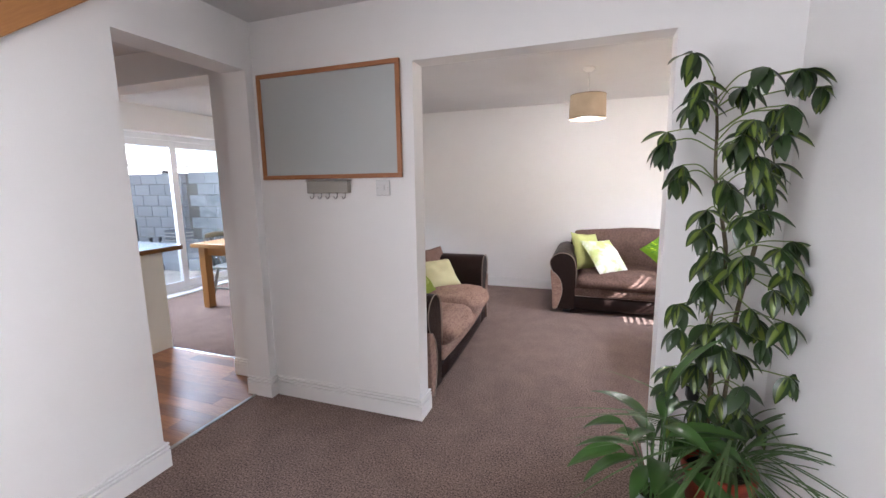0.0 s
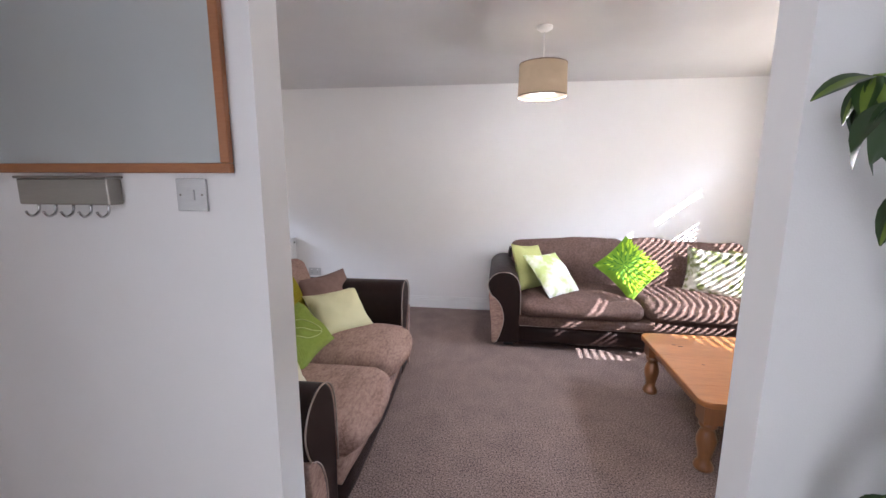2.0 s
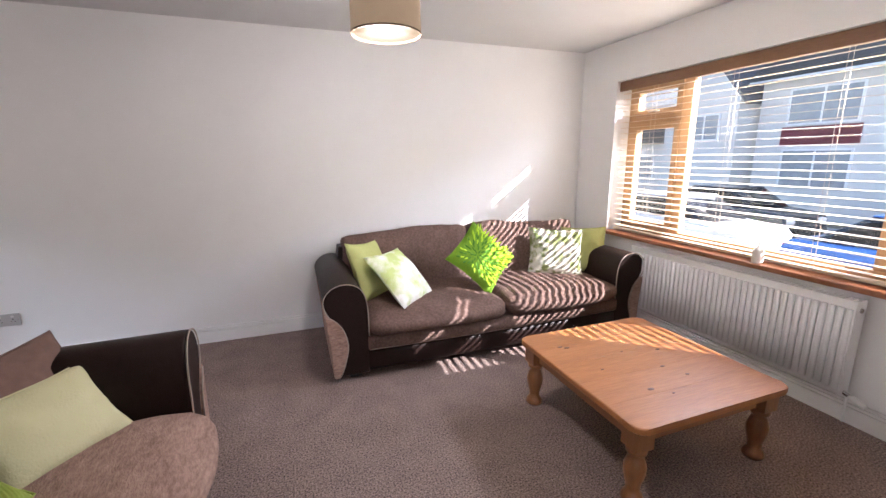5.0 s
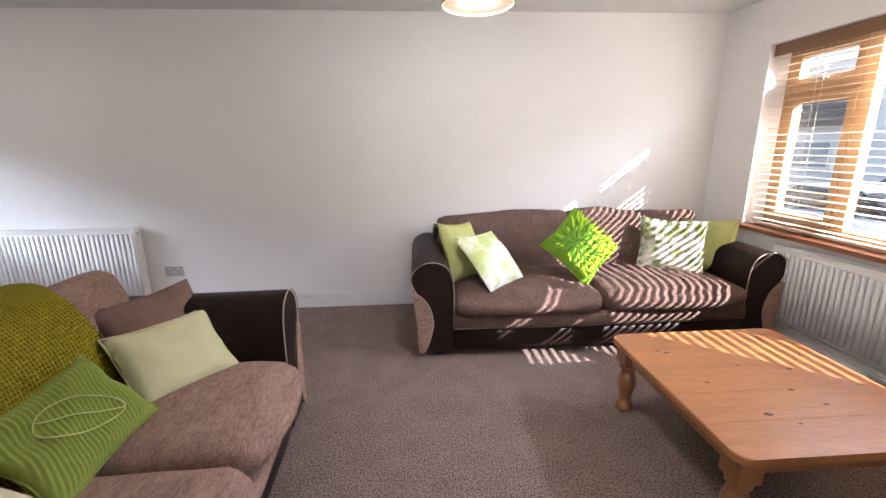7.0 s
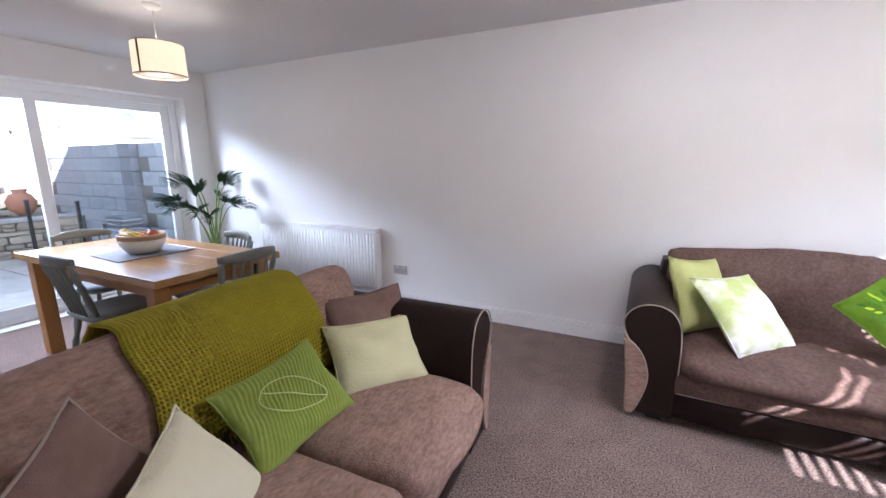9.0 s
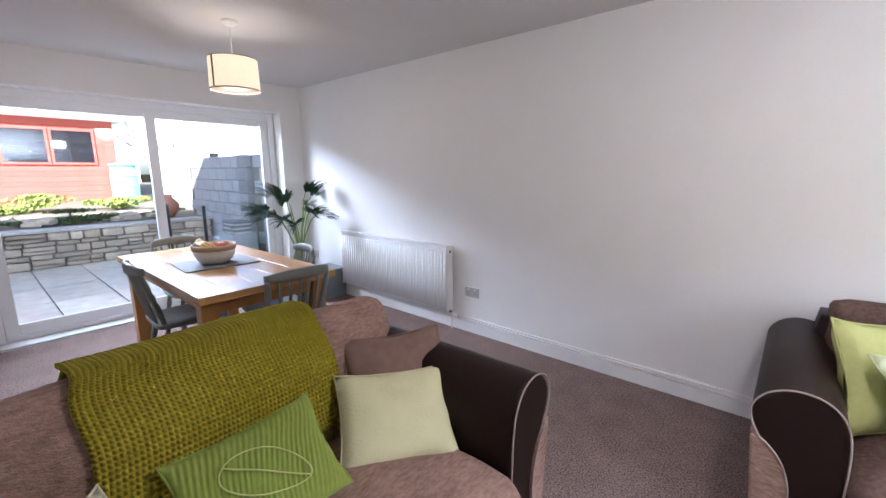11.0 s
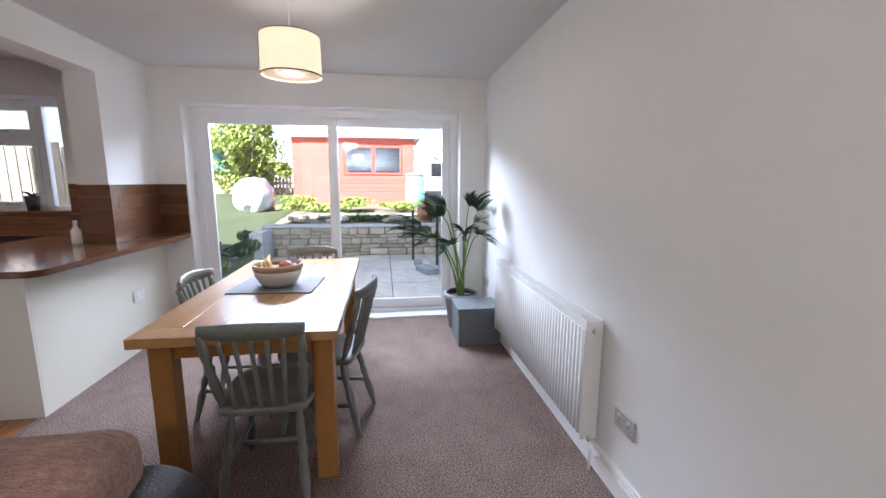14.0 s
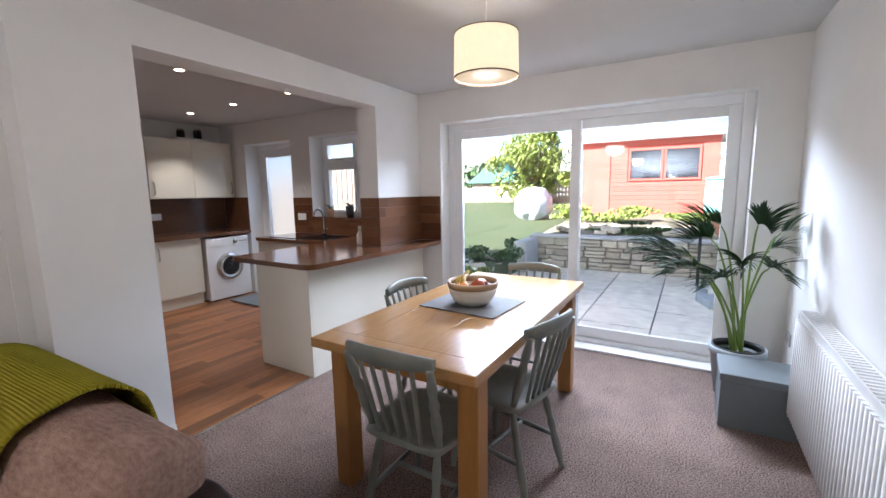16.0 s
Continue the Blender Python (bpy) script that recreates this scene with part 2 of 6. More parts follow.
PALMLEAF = material("palm_leaf", (0.034, 0.078, 0.026), 0.5, color2=(0.016, 0.040, 0.016), scale=12, spec=0.2)
PALMSTEM = material("pale_palm_stem", (0.20, 0.28, 0.055), 0.5, color2=(0.12, 0.19, 0.04), scale=12)
BARK = material("stem_bark", (0.13, 0.105, 0.06), 0.8, color2=(0.08, 0.065, 0.035), scale=50, bump=0.3)
CERAMIC = material("cream_stoneware", (0.70, 0.67, 0.60), 0.35, color2=(0.66, 0.63, 0.56), scale=15)
CERAMICRIM = material("tan_stoneware_rim", (0.42, 0.28, 0.16), 0.5, color2=(0.36, 0.23, 0.12), scale=15)
SLATEMAT = material("dark_slate_mat", (0.16, 0.16, 0.165), 0.7, color2=(0.12, 0.12, 0.125), scale=60, bump=0.2)
BANANA = material("banana_skin", (0.62, 0.42, 0.05), 0.5, color2=(0.30, 0.18, 0.03), scale=18)
APPLE = material("red_apple", (0.34, 0.02, 0.015), 0.3, color2=(0.42, 0.12, 0.03), scale=9)
ORANGE = material("orange_fruit", (0.70, 0.28, 0.03), 0.45, bump=0.1, bump_scale=120)
PLUM = material("dark_fruit", (0.10, 0.02, 0.03), 0.35)
PAVING = material("wet_slab", (0.60, 0.535, 0.44), 0.42, color2=(0.36, 0.315, 0.255), scale=7, bump=0.3, bump_scale=30, random=0.12, spread=0.30)
JOINT = material("mossy_joint", (0.13, 0.125, 0.10), 0.9, scale=30, bump=0.4)
STONE = material("limestone_walling", (0.48, 0.415, 0.32), 0.9, color2=(0.25, 0.205, 0.155), scale=14, bump=0.7, bump_scale=30, random=0.28, spread=0.4)
WALLMORTAR = material("buff_wall_mortar", (0.24, 0.21, 0.17), 0.95, color2=(0.15, 0.13, 0.105), scale=20, bump=0.6)
MORTAR = material("dark_mortar", (0.13, 0.115, 0.10), 0.95, bump=0.5)
COPING = material("grey_coping", (0.42, 0.40, 0.37), 0.85, color2=(0.30, 0.28, 0.26), scale=12, bump=0.4)
BLOCK = material("grey_concrete_block", (0.30, 0.31, 0.32), 0.9, color2=(0.21, 0.22, 0.23), scale=14, bump=0.4, bump_scale=70, random=0.10)
PIERM = material("dark_block_pier", (0.20, 0.20, 0.21), 0.9, color2=(0.15, 0.15, 0.155), scale=18, bump=0.4, random=0.08)
EARTH = material("garden_earth", (0.10, 0.08, 0.055), 0.95, color2=(0.17, 0.15, 0.10), scale=7, bump=1.0, bump_scale=20)
LAWN = material("lawn_grass", (0.036, 0.060, 0.015), 0.9, color2=(0.065, 0.068, 0.028), scale=5, bump=0.6, bump_scale=60, spread=0.35)
SHEDRED = material("red_shed_board", (0.40, 0.082, 0.055), 0.7, color2=(0.30, 0.052, 0.035), scale=12, stretch=(1, 0.4, 4), bump=0.15, random=0.08)
FELT = material("pale_roof_felt", (0.46, 0.46, 0.46), 0.85, color2=(0.38, 0.38, 0.39), scale=14, bump=0.3)
WATERBUTT = material("teal_plastic_butt", (0.16, 0.40, 0.36), 0.45, color2=(0.13, 0.34, 0.31), scale=8)
CLAYPOT = material("weathered_clay", (0.36, 0.17, 0.10), 0.8, color2=(0.28, 0.12, 0.07), scale=14, bump=0.2)
FENCEWOOD = material("weathered_fence_wood", (0.30, 0.24, 0.19), 0.85, color2=(0.19, 0.145, 0.11), scale=16, stretch=(8, 8, 0.6), bump=0.3, random=0.2)
BLUESHEET = material("blue_grey_roof_sheet", (0.30, 0.38, 0.47), 0.5, color2=(0.26, 0.33, 0.42), scale=6)
TARP = material("pale_plastic_tarp", (0.52, 0.56, 0.60), 0.35, color2=(0.36, 0.39, 0.43), scale=8, bump=0.8, bump_scale=14)
GREENROOF = material("dark_green_shed_roof", (0.05, 0.14, 0.11), 0.6, color2=(0.035, 0.10, 0.08), scale=10)
FOLIAGE = material("shrub_leaves", (0.27, 0.32, 0.06), 0.6, color2=(0.12, 0.165, 0.028), scale=3)
IVY = material("hedge_leaves", (0.07, 0.12, 0.035), 0.7, color2=(0.04, 0.075, 0.022), scale=3)
TWIG = material("bare_twig", (0.20, 0.15, 0.12), 0.9)
RENDERW = material("white_house_render", (0.74, 0.73, 0.70), 0.9, color2=(0.66, 0.65, 0.62), scale=8, bump=0.2)
ROOFTILE = material("grey_roof_tile", (0.13, 0.135, 0.145), 0.8, color2=(0.095, 0.10, 0.108), scale=14, bump=0.3, random=0.12)
MAROON = material("maroon_cladding", (0.19, 0.035, 0.04), 0.6, color2=(0.15, 0.025, 0.03), scale=10)
TARMAC = material("asphalt", (0.055, 0.055, 0.058), 0.9, color2=(0.04, 0.04, 0.042), scale=60, bump=0.5)
KERB = material("concrete_kerb", (0.36, 0.35, 0.33), 0.9, scale=20, bump=0.3)
CARBLUE = material("blue_car_paint", (0.06, 0.16, 0.45), 0.25, coat=0.6)
CARWHITE = material("white_car_paint", (0.75, 0.75, 0.76), 0.25, coat=0.6)
CARBLACK = material("dark_car_paint", (0.03, 0.03, 0.035), 0.25, coat=0.6)
RUBBER = material("tyre_rubber", (0.02, 0.02, 0.02), 0.8)
STAIRWOOD = material("varnished_stair_wood", (0.46, 0.22, 0.075), 0.35, color2=(0.34, 0.15, 0.05), scale=24, stretch=(6, 0.6, 6), bump=0.08)


# ---- mesh helpers ----
def box(bm, x0, y0, z0, x1, y1, z1):
    v = [bm.verts.new(p) for p in ((x0, y0, z0), (x1, y0, z0), (x1, y1, z0), (x0, y1, z0), (x0, y0, z1), (x1, y0, z1), (x1, y1, z1), (x0, y1, z1))]
    for f in ((0, 3, 2, 1), (4, 5, 6, 7), (0, 1, 5, 4), (1, 2, 6, 5), (2, 3, 7, 6), (3, 0, 4, 7)):
        bm.faces.new([v[i] for i in f])
    return v


def boxes(*rows, bevel=0.0, seg=2):
    bm = bmesh.new()
    for r in rows:
        box(bm, *r)
    if bevel:
        bmesh.ops.bevel(bm, geom=bm.edges[:], offset=bevel, segments=seg, profile=0.5, affect="EDGES", clamp_overlap=True)
    return bm


def rbox(center, size, r, bulge=(0, 0, 0), n=8, wob=0.0, seed=0.0):
    """A soft block: rounded edges, faces that swell, slight unevenness."""
    bm = bmesh.new()
    bmesh.ops.create_cube(bm, size=2.0)
    bmesh.ops.subdivide_edges(bm, edges=bm.edges[:], cuts=n, use_grid_fill=True)
    h = Vector(size) / 2
    c = Vector(center)
    for v in bm.verts:
        u = v.co.copy()
        p = Vector([u[i] * h[i] for i in range(3)])
        inner = Vector([max(-h[i] + r, min(h[i] - r, p[i])) for i in range(3)])
        d = p - inner
        if d.length > 1e-6:
            p = inner + d.normalized() * min(r, max(abs(d[0]), abs(d[1]), abs(d[2])))
        for i in range(3):
            j, k = (i + 1) % 3, (i + 2) % 3
            p[i] += bulge[i] * u[i] * (1 - u[j] ** 2) * (1 - u[k] ** 2)
        if wob:
            p += noise.noise_vector(p * 5 + Vector((seed, 0, 0))) * wob
        v.co = p + c
    for f in bm.faces:
        f.smooth = True
    return bm


def lathe(profile, seg=24, center=(0, 0, 0)):
    bm = bmesh.new()
    rings = []
    for r, z in profile:
        rings.append([bm.verts.new((center[0] + r * math.cos(a * math.tau / seg), center[1] + r * math.sin(a * math.tau / seg), center[2] + z)) for a in range(seg)])
    for a, b in zip(rings, rings[1:]):
        for i in range(seg):
            bm.faces.new((a[i], a[(i + 1) % seg], b[(i + 1) % seg], b[i])).smooth = True
    closed = tuple(profile[0]) == tuple(profile[-1])
    for ring, flip in () if closed else ((rings[0], True), (rings[-1], False)):
        if (ring[0].co - ring[seg // 2].co).length > 1e-4:
            bm.faces.new(ring[::-1] if flip else ring)
    bmesh.ops.remove_doubles(bm, verts=bm.verts[:], dist=1e-5)
    return bm


def tube(points, radii, seg=8, bm=None):
    """A round bar along points; radii is one number or one a point."""
    bm = bm or bmesh.new()
    pts = [Vector(p) for p in points]
    rr = [radii] * len(pts) if isinstance(radii, (int, float)) else radii
    rings = []
    side = None
    for i, p in enumerate(pts):
        d = (pts[min(i + 1, len(pts) - 1)] - pts[max(i - 1, 0)]).normalized()
        if side is None:
            side = d.orthogonal().normalized()
        side = (side - d * side.dot(d)).normalized()
        up = d.cross(side)
        rings.append([bm.verts.new(p + (side * math.cos(k * math.tau / seg) + up * math.sin(k * math.tau / seg)) * rr[i]) for k in range(seg)])
    for a, b in zip(rings, rings[1:]):
        for k in range(seg):
            bm.faces.new((a[k], a[(k + 1) % seg], b[(k + 1) % seg], b[k])).smooth = True
    bm.faces.new(rings[0][::-1])
    bm.faces.new(rings[-1])
    return bm


def curve_pts(ctrl, n=6):
    """Catmull-Rom through the control points."""
    c = [Vector(p) for p in ctrl]
    c = [c[0] * 2 - c[1]] + c + [c[-1] * 2 - c[-2]]
    out = []
    for i in range(1, len(c) - 2):
        for k in range(n):
            t = k / n
            a, b, d, e = c[i - 1], c[i], c[i + 1], c[i + 2]
            out.append(0.5 * ((2 * b) + (d - a) * t + (2 * a - 5 * b + 4 * d - e) * t * t + (3 * b - a - 3 * d + e) * t ** 3))
    out.append(c[-2])
    return out


def prism(outline, y0, y1, bevel=0.0, seg=2):
    """An outline in x and z, drawn out along y."""
    bm = bmesh.new()
    a = [bm.verts.new((p[0], y0, p[1])) for p in outline]
    b = [bm.verts.new((p[0], y1, p[1])) for p in outline]
    n = len(a)
    bm.faces.new(a)
    bm.faces.new(b[::-1])
    for i in range(n):
        f = bm.faces.new((a[i], b[i], b[(i + 1) % n], a[(i + 1) % n]))
        f.smooth = True
    bmesh.ops.recalc_face_normals(bm, faces=bm.faces[:])
    if bevel:
        edges = [e for e in bm.edges if abs(e.verts[0].co.y - e.verts[1].co.y) < 1e-6]
        bmesh.ops.bevel(bm, geom=edges, offset=bevel, segments=seg, profile=0.5, affect="EDGES", clamp_overlap=True)
    return bm


def mesh_of(bm, name, mat):
    me = bpy.data.meshes.new(name)
    bm.normal_update()
    bm.to_mesh(me)
    bm.free()
    me.materials.append(mat)
    return me


def part(name, bm, mat, parent=None, label=""):
    ob = new(name, mesh_of(bm, name, mat))
    if parent is not None:
        ob.parent = parent
    return tagged(ob, label=label)


def piece(name, mesh, parent, m):
    ob = new(name, mesh)
    ob.parent = parent
    ob.matrix_basis = m
    return ob


def thing(name, label, category, group="", m=None):
    ob = new(name)
    ob.empty_display_size = 0.1
    if m is not None:
        ob.matrix_basis = m
    return tagged(ob, label, category, group)


def setting(name, bm, mat, label, category="structure"):
    return tagged(part(name, bm, mat), label, category, kind="structure")


# ---- the shell ----
CZ = 2.38
NORTH, EAST, WEST, DIV = 3.41, 3.14, -4.105, 0.355
setting("wall_north", boxes((WEST - 0.3, NORTH, -0.1, EAST + 0.3, NORTH + 0.25, CZ)), PAINT, "plain white painted party wall", "wall")
WY0, WY1, WZ0, WZ1 = 0.45, 2.95, 0.73, 2.05
setting("wall_east", boxes((EAST, 0.0, -0.1, EAST + 0.3, NORTH, WZ0), (EAST, 0.0, WZ1, EAST + 0.3, NORTH, CZ), (EAST, 0.0, WZ0, EAST + 0.3, WY0, WZ1), (EAST, WY1, WZ0, EAST + 0.3, NORTH, WZ1)), PAINT, "white painted wall with a wide window opening", "wall")
SY0, SY1, SZ1 = 0.617, 3.153, 2.078
KD0, KD1, KDZ = -2.57, -1.62, 2.09
KW0, KW1, KWZ0, KWZ1 = -1.27, -0.36, 1.10, 2.10
W1 = WEST - 0.3
setting("wall_west", boxes(
    (W1, SY1, -0.1, WEST, NORTH, CZ), (W1, SY0, SZ1, WEST, SY1, CZ), (W1, KW1, -0.1, WEST, SY0, CZ),
    (W1, KW0, -0.1, WEST, KW1, KWZ0), (W1, KW0, KWZ1, WEST, KW1, CZ), (W1, KD1, -0.1, WEST, KW0, CZ),
    (W1, KD0, KDZ, WEST, KD1, CZ), (W1, -3.15, -0.1, WEST, KD0, CZ)), PAINT, "white painted rear wall with door and window openings", "wall")
setting("wall_divider", boxes((WEST, 0.14, -0.1, -3.436, DIV, CZ), (-3.436, 0.14, 2.165, -1.575, DIV, CZ), (-1.575, 0.14, -0.1, -1.12, DIV, CZ)), PAINT, "white wall with a broad opening into the kitchen", "wall")
setting("wall_hall", boxes((-1.065, 0.0, -0.1, 0.0, 0.13, CZ), (0.0, 0.0, 2.05, 1.24, 0.13, CZ), (1.24, 0.0, -0.1, EAST, 0.13, CZ)), PAINT, "white wall with an open doorway between hall and living room", "wall")
setting("wall_hall_west", boxes((-1.25, -3.6, -0.1, -1.065, -0.80, CZ), (-1.25, -0.80, 2.095, -1.065, -0.06, CZ), (-1.25, -0.06, -0.1, -1.065, 0.14, CZ)), PAINT, "white hall wall with a doorway to the kitchen", "wall")
setting("wall_hall_east", boxes((1.69, -3.6, -0.1, 1.85, 0.0, CZ)), PAINT, "plain white hall wall", "wall")
setting("wall_hall_south", boxes((-1.25, -3.75, -0.1, 1.85, -3.6, CZ)), PAINT, "plain white wall closing the hall", "wall")
setting("wall_kitchen_south", boxes((W1, -3.3, -0.1, -1.25, -3.15, CZ)), PAINT, "plain white kitchen wall", "wall")
setting("ceiling", boxes((W1, -3.75, CZ, EAST + 0.3, NORTH + 0.25, CZ + 0.2)), CEIL, "flat white ceiling with shade toned into its paint", "ceiling")
# Out of view; added so the house keeps the sun off the patio.
setting("upper_storey", boxes((W1, -3.75, CZ + 0.2, EAST + 0.3, NORTH + 0.25, 5.0)), RENDERW, "unseen upper storey added to shade the patio", "wall")
setting("floor", boxes((WEST, DIV, -0.1, EAST, NORTH, 0.0), (-1.575, 0.13, -0.1, EAST, DIV, 0.0), (-1.19, -3.6, -0.1, 1.69, 0.13, 0.0)), CARPET, "short-pile brown carpet, trodden and flecked", "carpet")


def skirting(name, p0, p1, nx, ny):
    """A moulded board along a wall; (nx, ny) points into the room."""
    rows = []
    for d, z0, z1 in ((0.018, 0.0, 0.092), (0.008, 0.092, 0.099), (0.017, 0.099, 0.112), (0.006, 0.112, 0.119), (0.014, 0.119, 0.130)):
        xs, ys = sorted((p0[0], p1[0])), sorted((p0[1], p1[1]))
        x0, x1 = (xs[0], xs[1]) if not nx else sorted((p0[0], p0[0] + nx * d))
        y0, y1 = (ys[0], ys[1]) if not ny else sorted((p0[1], p0[1] + ny * d))
        rows.append((x0, y0, z0, x1, y1, z1))
    return setting(name, boxes(*rows, bevel=0.0015, seg=1), TRIM, "white gloss moulded skirting board", "skirting")


for i, (a, b, nx, ny) in enumerate((
        ((WEST, NORTH), (EAST, NORTH), 0, -1), ((EAST, 0.13), (EAST, NORTH - 0.02), -1, 0), ((WEST, SY1), (WEST, NORTH - 0.02), 1, 0),
        ((-1.04, 0.0), (0.0, 0.0), 0, -1), ((0.0, -0.018), (0.0, 0.148), 1, 0), ((-1.1, 0.13), (0.0, 0.13), 0, 1), ((1.24, -0.018), (1.24, 0.148), -1, 0), ((1.24, 0.13), (EAST - 0.02, 0.13), 0, 1), ((1.24, 0.0), (1.69, 0.0), 0, -1),
        ((-1.25, -0.06), (-1.047, -0.06), 0, -1), ((-1.065, -0.06), (-1.065, 0.0), 1, 0), ((-1.065, -3.6), (-1.065, -0.782), 1, 0), ((-1.25, -0.80), (-1.065, -0.80), 0, 1), ((1.69, -3.6), (1.69, -0.02), -1, 0),
        ((-1.575, 0.14), (-1.25, 0.14), 0, -1), ((-1.575, DIV), (-1.12, DIV), 0, 1), ((-1.12, 0.15), (-1.12, DIV), 1, 0))):
    skirting("baseboard", a, b, nx, ny)


# ---- living room ----
def sofa(length, m, label, seat_cloth, overhang, arm_k=1.0, back_y=0.735, back_z=0.605, sag=0.0, cushion_gap=0.012):
    s = thing("sofa", label, "sofa", "brown sofas", m)
    L, inner = length / 2, length / 2 - 0.27
    part("base", rbox((0, 0.46, 0.125), (2 * inner + 0.04, 0.93, 0.16), 0.03, (0, 0.02, 0), 6), LEATHER, s, "dark faux leather base")
    part("front_band", rbox((0, 0.44, 0.25), (2 * inner + 0.03, 0.93, 0.115), 0.03, (0, 0.035, 0), 6), seat_cloth, s, "fabric band under the seat")
    part("band_piping", tube([(-inner + 2 * inner * i / 12, -0.012 - 0.030 * (1 - (2 * i / 12 - 1) ** 2) * 0.6, 0.207) for i in range(13)], 0.0035, 5), PIPING, s, "pale piping")
    part("back_frame", rbox((0, 0.86, 0.40), (2 * inner + 0.2, 0.24, 0.70), 0.05, (0, 0, 0.03), 6), LEATHER, s, "dark faux leather back")
    for k in (-1, 1):
        w = inner - cushion_gap
        part("seat_cushion", rbox((k * inner / 2, 0.33, 0.362), (w, 0.78, 0.145), 0.068, (0.0, 0.06, 0.030), 14, 0.010, k * 3.1 + length), seat_cloth, s, "plump seat cushion")
        b = rbox((0, 0, 0), (w + overhang, 0.24, 0.52), 0.055, (0.008, 0.05, 0.012), 14, 0.016, k * 5.7 + length)
        bmesh.ops.transform(b, matrix=pose(k * (inner + overhang) / 2, back_y, back_z, -13), verts=b.verts[:])
        for v in b.verts:
            if v.co.z > back_z + 0.05:
                v.co.z -= sag * (0.5 - 0.5 * math.cos((v.co.x * k / (inner + overhang) - 0.15) * 5.2)) + 0.4 * sag * noise.noise(Vector((v.co.x * 4, k, length)))
        part("back_cushion", b, seat_cloth, s, "soft back cushion")
        prof = [(0.27, 0.04), (0.272, 0.30), (0.27, 0.50), (0.245, 0.60), (0.19, 0.650), (0.11, 0.660), (0.04, 0.630), (0.0, 0.57), (0.008, 0.50), (0.05, 0.42), (0.085, 0.34), (0.095, 0.25), (0.08, 0.14), (0.06, 0.04)]
        line = [(p.x, p.y * arm_k) for p in curve_pts([(a, b, 0) for a, b in prof], 4)]
        ext = [(k * (L - x), z) for x, z in line]
        arm = part("arm", prism(ext, 0.0, 0.96, 0.018, 3), LEATHER, s, "scrolled dark faux leather arm")
        pan = [(0.004, 0.46), (0.055, 0.44), (0.11, 0.37), (0.135, 0.26), (0.115, 0.15), (0.075, 0.05), (0.035, 0.05), (0.028, 0.20), (0.015, 0.34)]
        pl = [(k * (L - p.x), p.y * arm_k) for p in curve_pts([(a, b, 0) for a, b in pan], 4)]
        part("side_panel", prism(pl, -0.010, 0.93, 0.012, 2), FABRIC, arm, "fabric outer panel")
        part("piping", tube([(k * (L - x), -0.002, z) for x, z in line[4:40]], 0.0035, 5), PIPING, arm, "pale piping")
        part("panel_piping", tube([(x, -0.012, z) for x, z in pl[2:22]], 0.003, 5), PIPING, arm, "pale piping")
        for y in (0.05, 0.88):
            part("foot", boxes((k * (L - 0.18) - 0.04, y, 0.0, k * (L - 0.18) + 0.04, y + 0.07, 0.05), bevel=0.006), BLACK, s)
    return s


sofa(2.53, pose(1.795, 2.40, 0), "long brown two-cushion sofa with scrolled dark leather arms", FABRIC2, 0.06, sag=0.035)
sofa(1.82, pose(-0.03, 1.055, 0, 0, 0, 92), "brown chenille sofa with scrolled dark leather arms", FABRIC, 0.145, 1.065, 0.80, 0.592, 0.012)


def pillow_mesh(w, h, t, pleat=0.0, seed=0.0, n=18, pinch=0.09):
    bm = bmesh.new()
    uv = bm.loops.layers.uv.new("UVMap")
    grids = []
    for side in (-1, 1):
        g = []
        for i in range(n + 1):
            row = []
            for j in range(n + 1):
                u, v = 2 * i / n - 1, 2 * j / n - 1
                x = u * w / 2 * (1 - pinch * (1 - v * v))
                z = v * h / 2 * (1 - pinch * (1 - u * u))
                d = t / 2 * (max(0, 1 - u ** 4) * max(0, 1 - v ** 4)) ** 0.55
                if pleat:
                    d += pleat * math.sin((u - v * 0.25) * 84 + 2 * math.sin((u + v) * 2 + seed)) * (1 - abs(u) ** 6) * (1 - abs(v) ** 6)
                c = noise.noise(Vector((u * 1.7 + seed, v * 1.7, side))) * 0.022 * (1 - u * u * v * v)
                row.append(bm.verts.new((x, side * d + c, z)))
            g.append(row)
        grids.append(g)
    for g, flip in zip(grids, (False, True)):
        for i in range(n):
            for j in range(n):
                q = [g[i][j], g[i + 1][j], g[i + 1][j + 1], g[i][j + 1]]
                f = bm.faces.new(q[::-1] if flip else q)
                f.smooth = True
                for l in f.loops:
                    l[uv].uv = (l.vert.co.x, l.vert.co.z)
    bmesh.ops.remove_doubles(bm, verts=bm.verts[:], dist=0.002)
    return bm


def pillow(label, w, h, t, mat, m, pleat=0.0, seed=0.0, seam=None):
    p = thing("cushion", label, "cushion", "scatter cushions", m)
    n = 150 if pleat else 18
    part("cover", pillow_mesh(w, h, t, pleat, seed, n), mat, p)
    pts = []
    for a in range(41):
        k = a / 10.0
        s, f = int(k) % 4, k - int(k)
        u, v = ((-1 + 2 * f, -1), (1, -1 + 2 * f), (1 - 2 * f, 1), (-1, 1 - 2 * f))[s]
        pts.append((u * w / 2 * (1 - 0.09 * (1 - v * v)), noise.noise(Vector((u * 1.7 + seed, v * 1.7, 0))) * 0.012, v * h / 2 * (1 - 0.09 * (1 - u * u))))
    part("seam", tube(pts, 0.004, 5), seam or mat, p)
    return p


def at(x, y, z, face, lean, spin=0):
    """face: the way the front looks, degrees from -y, anticlockwise; lean: how far it lies back; spin: turned in its own plane."""
    return pose(x, y, z, 0, 0, face) @ pose(0, 0, 0, -lean) @ pose(0, 0, 0, 0, spin, 0)


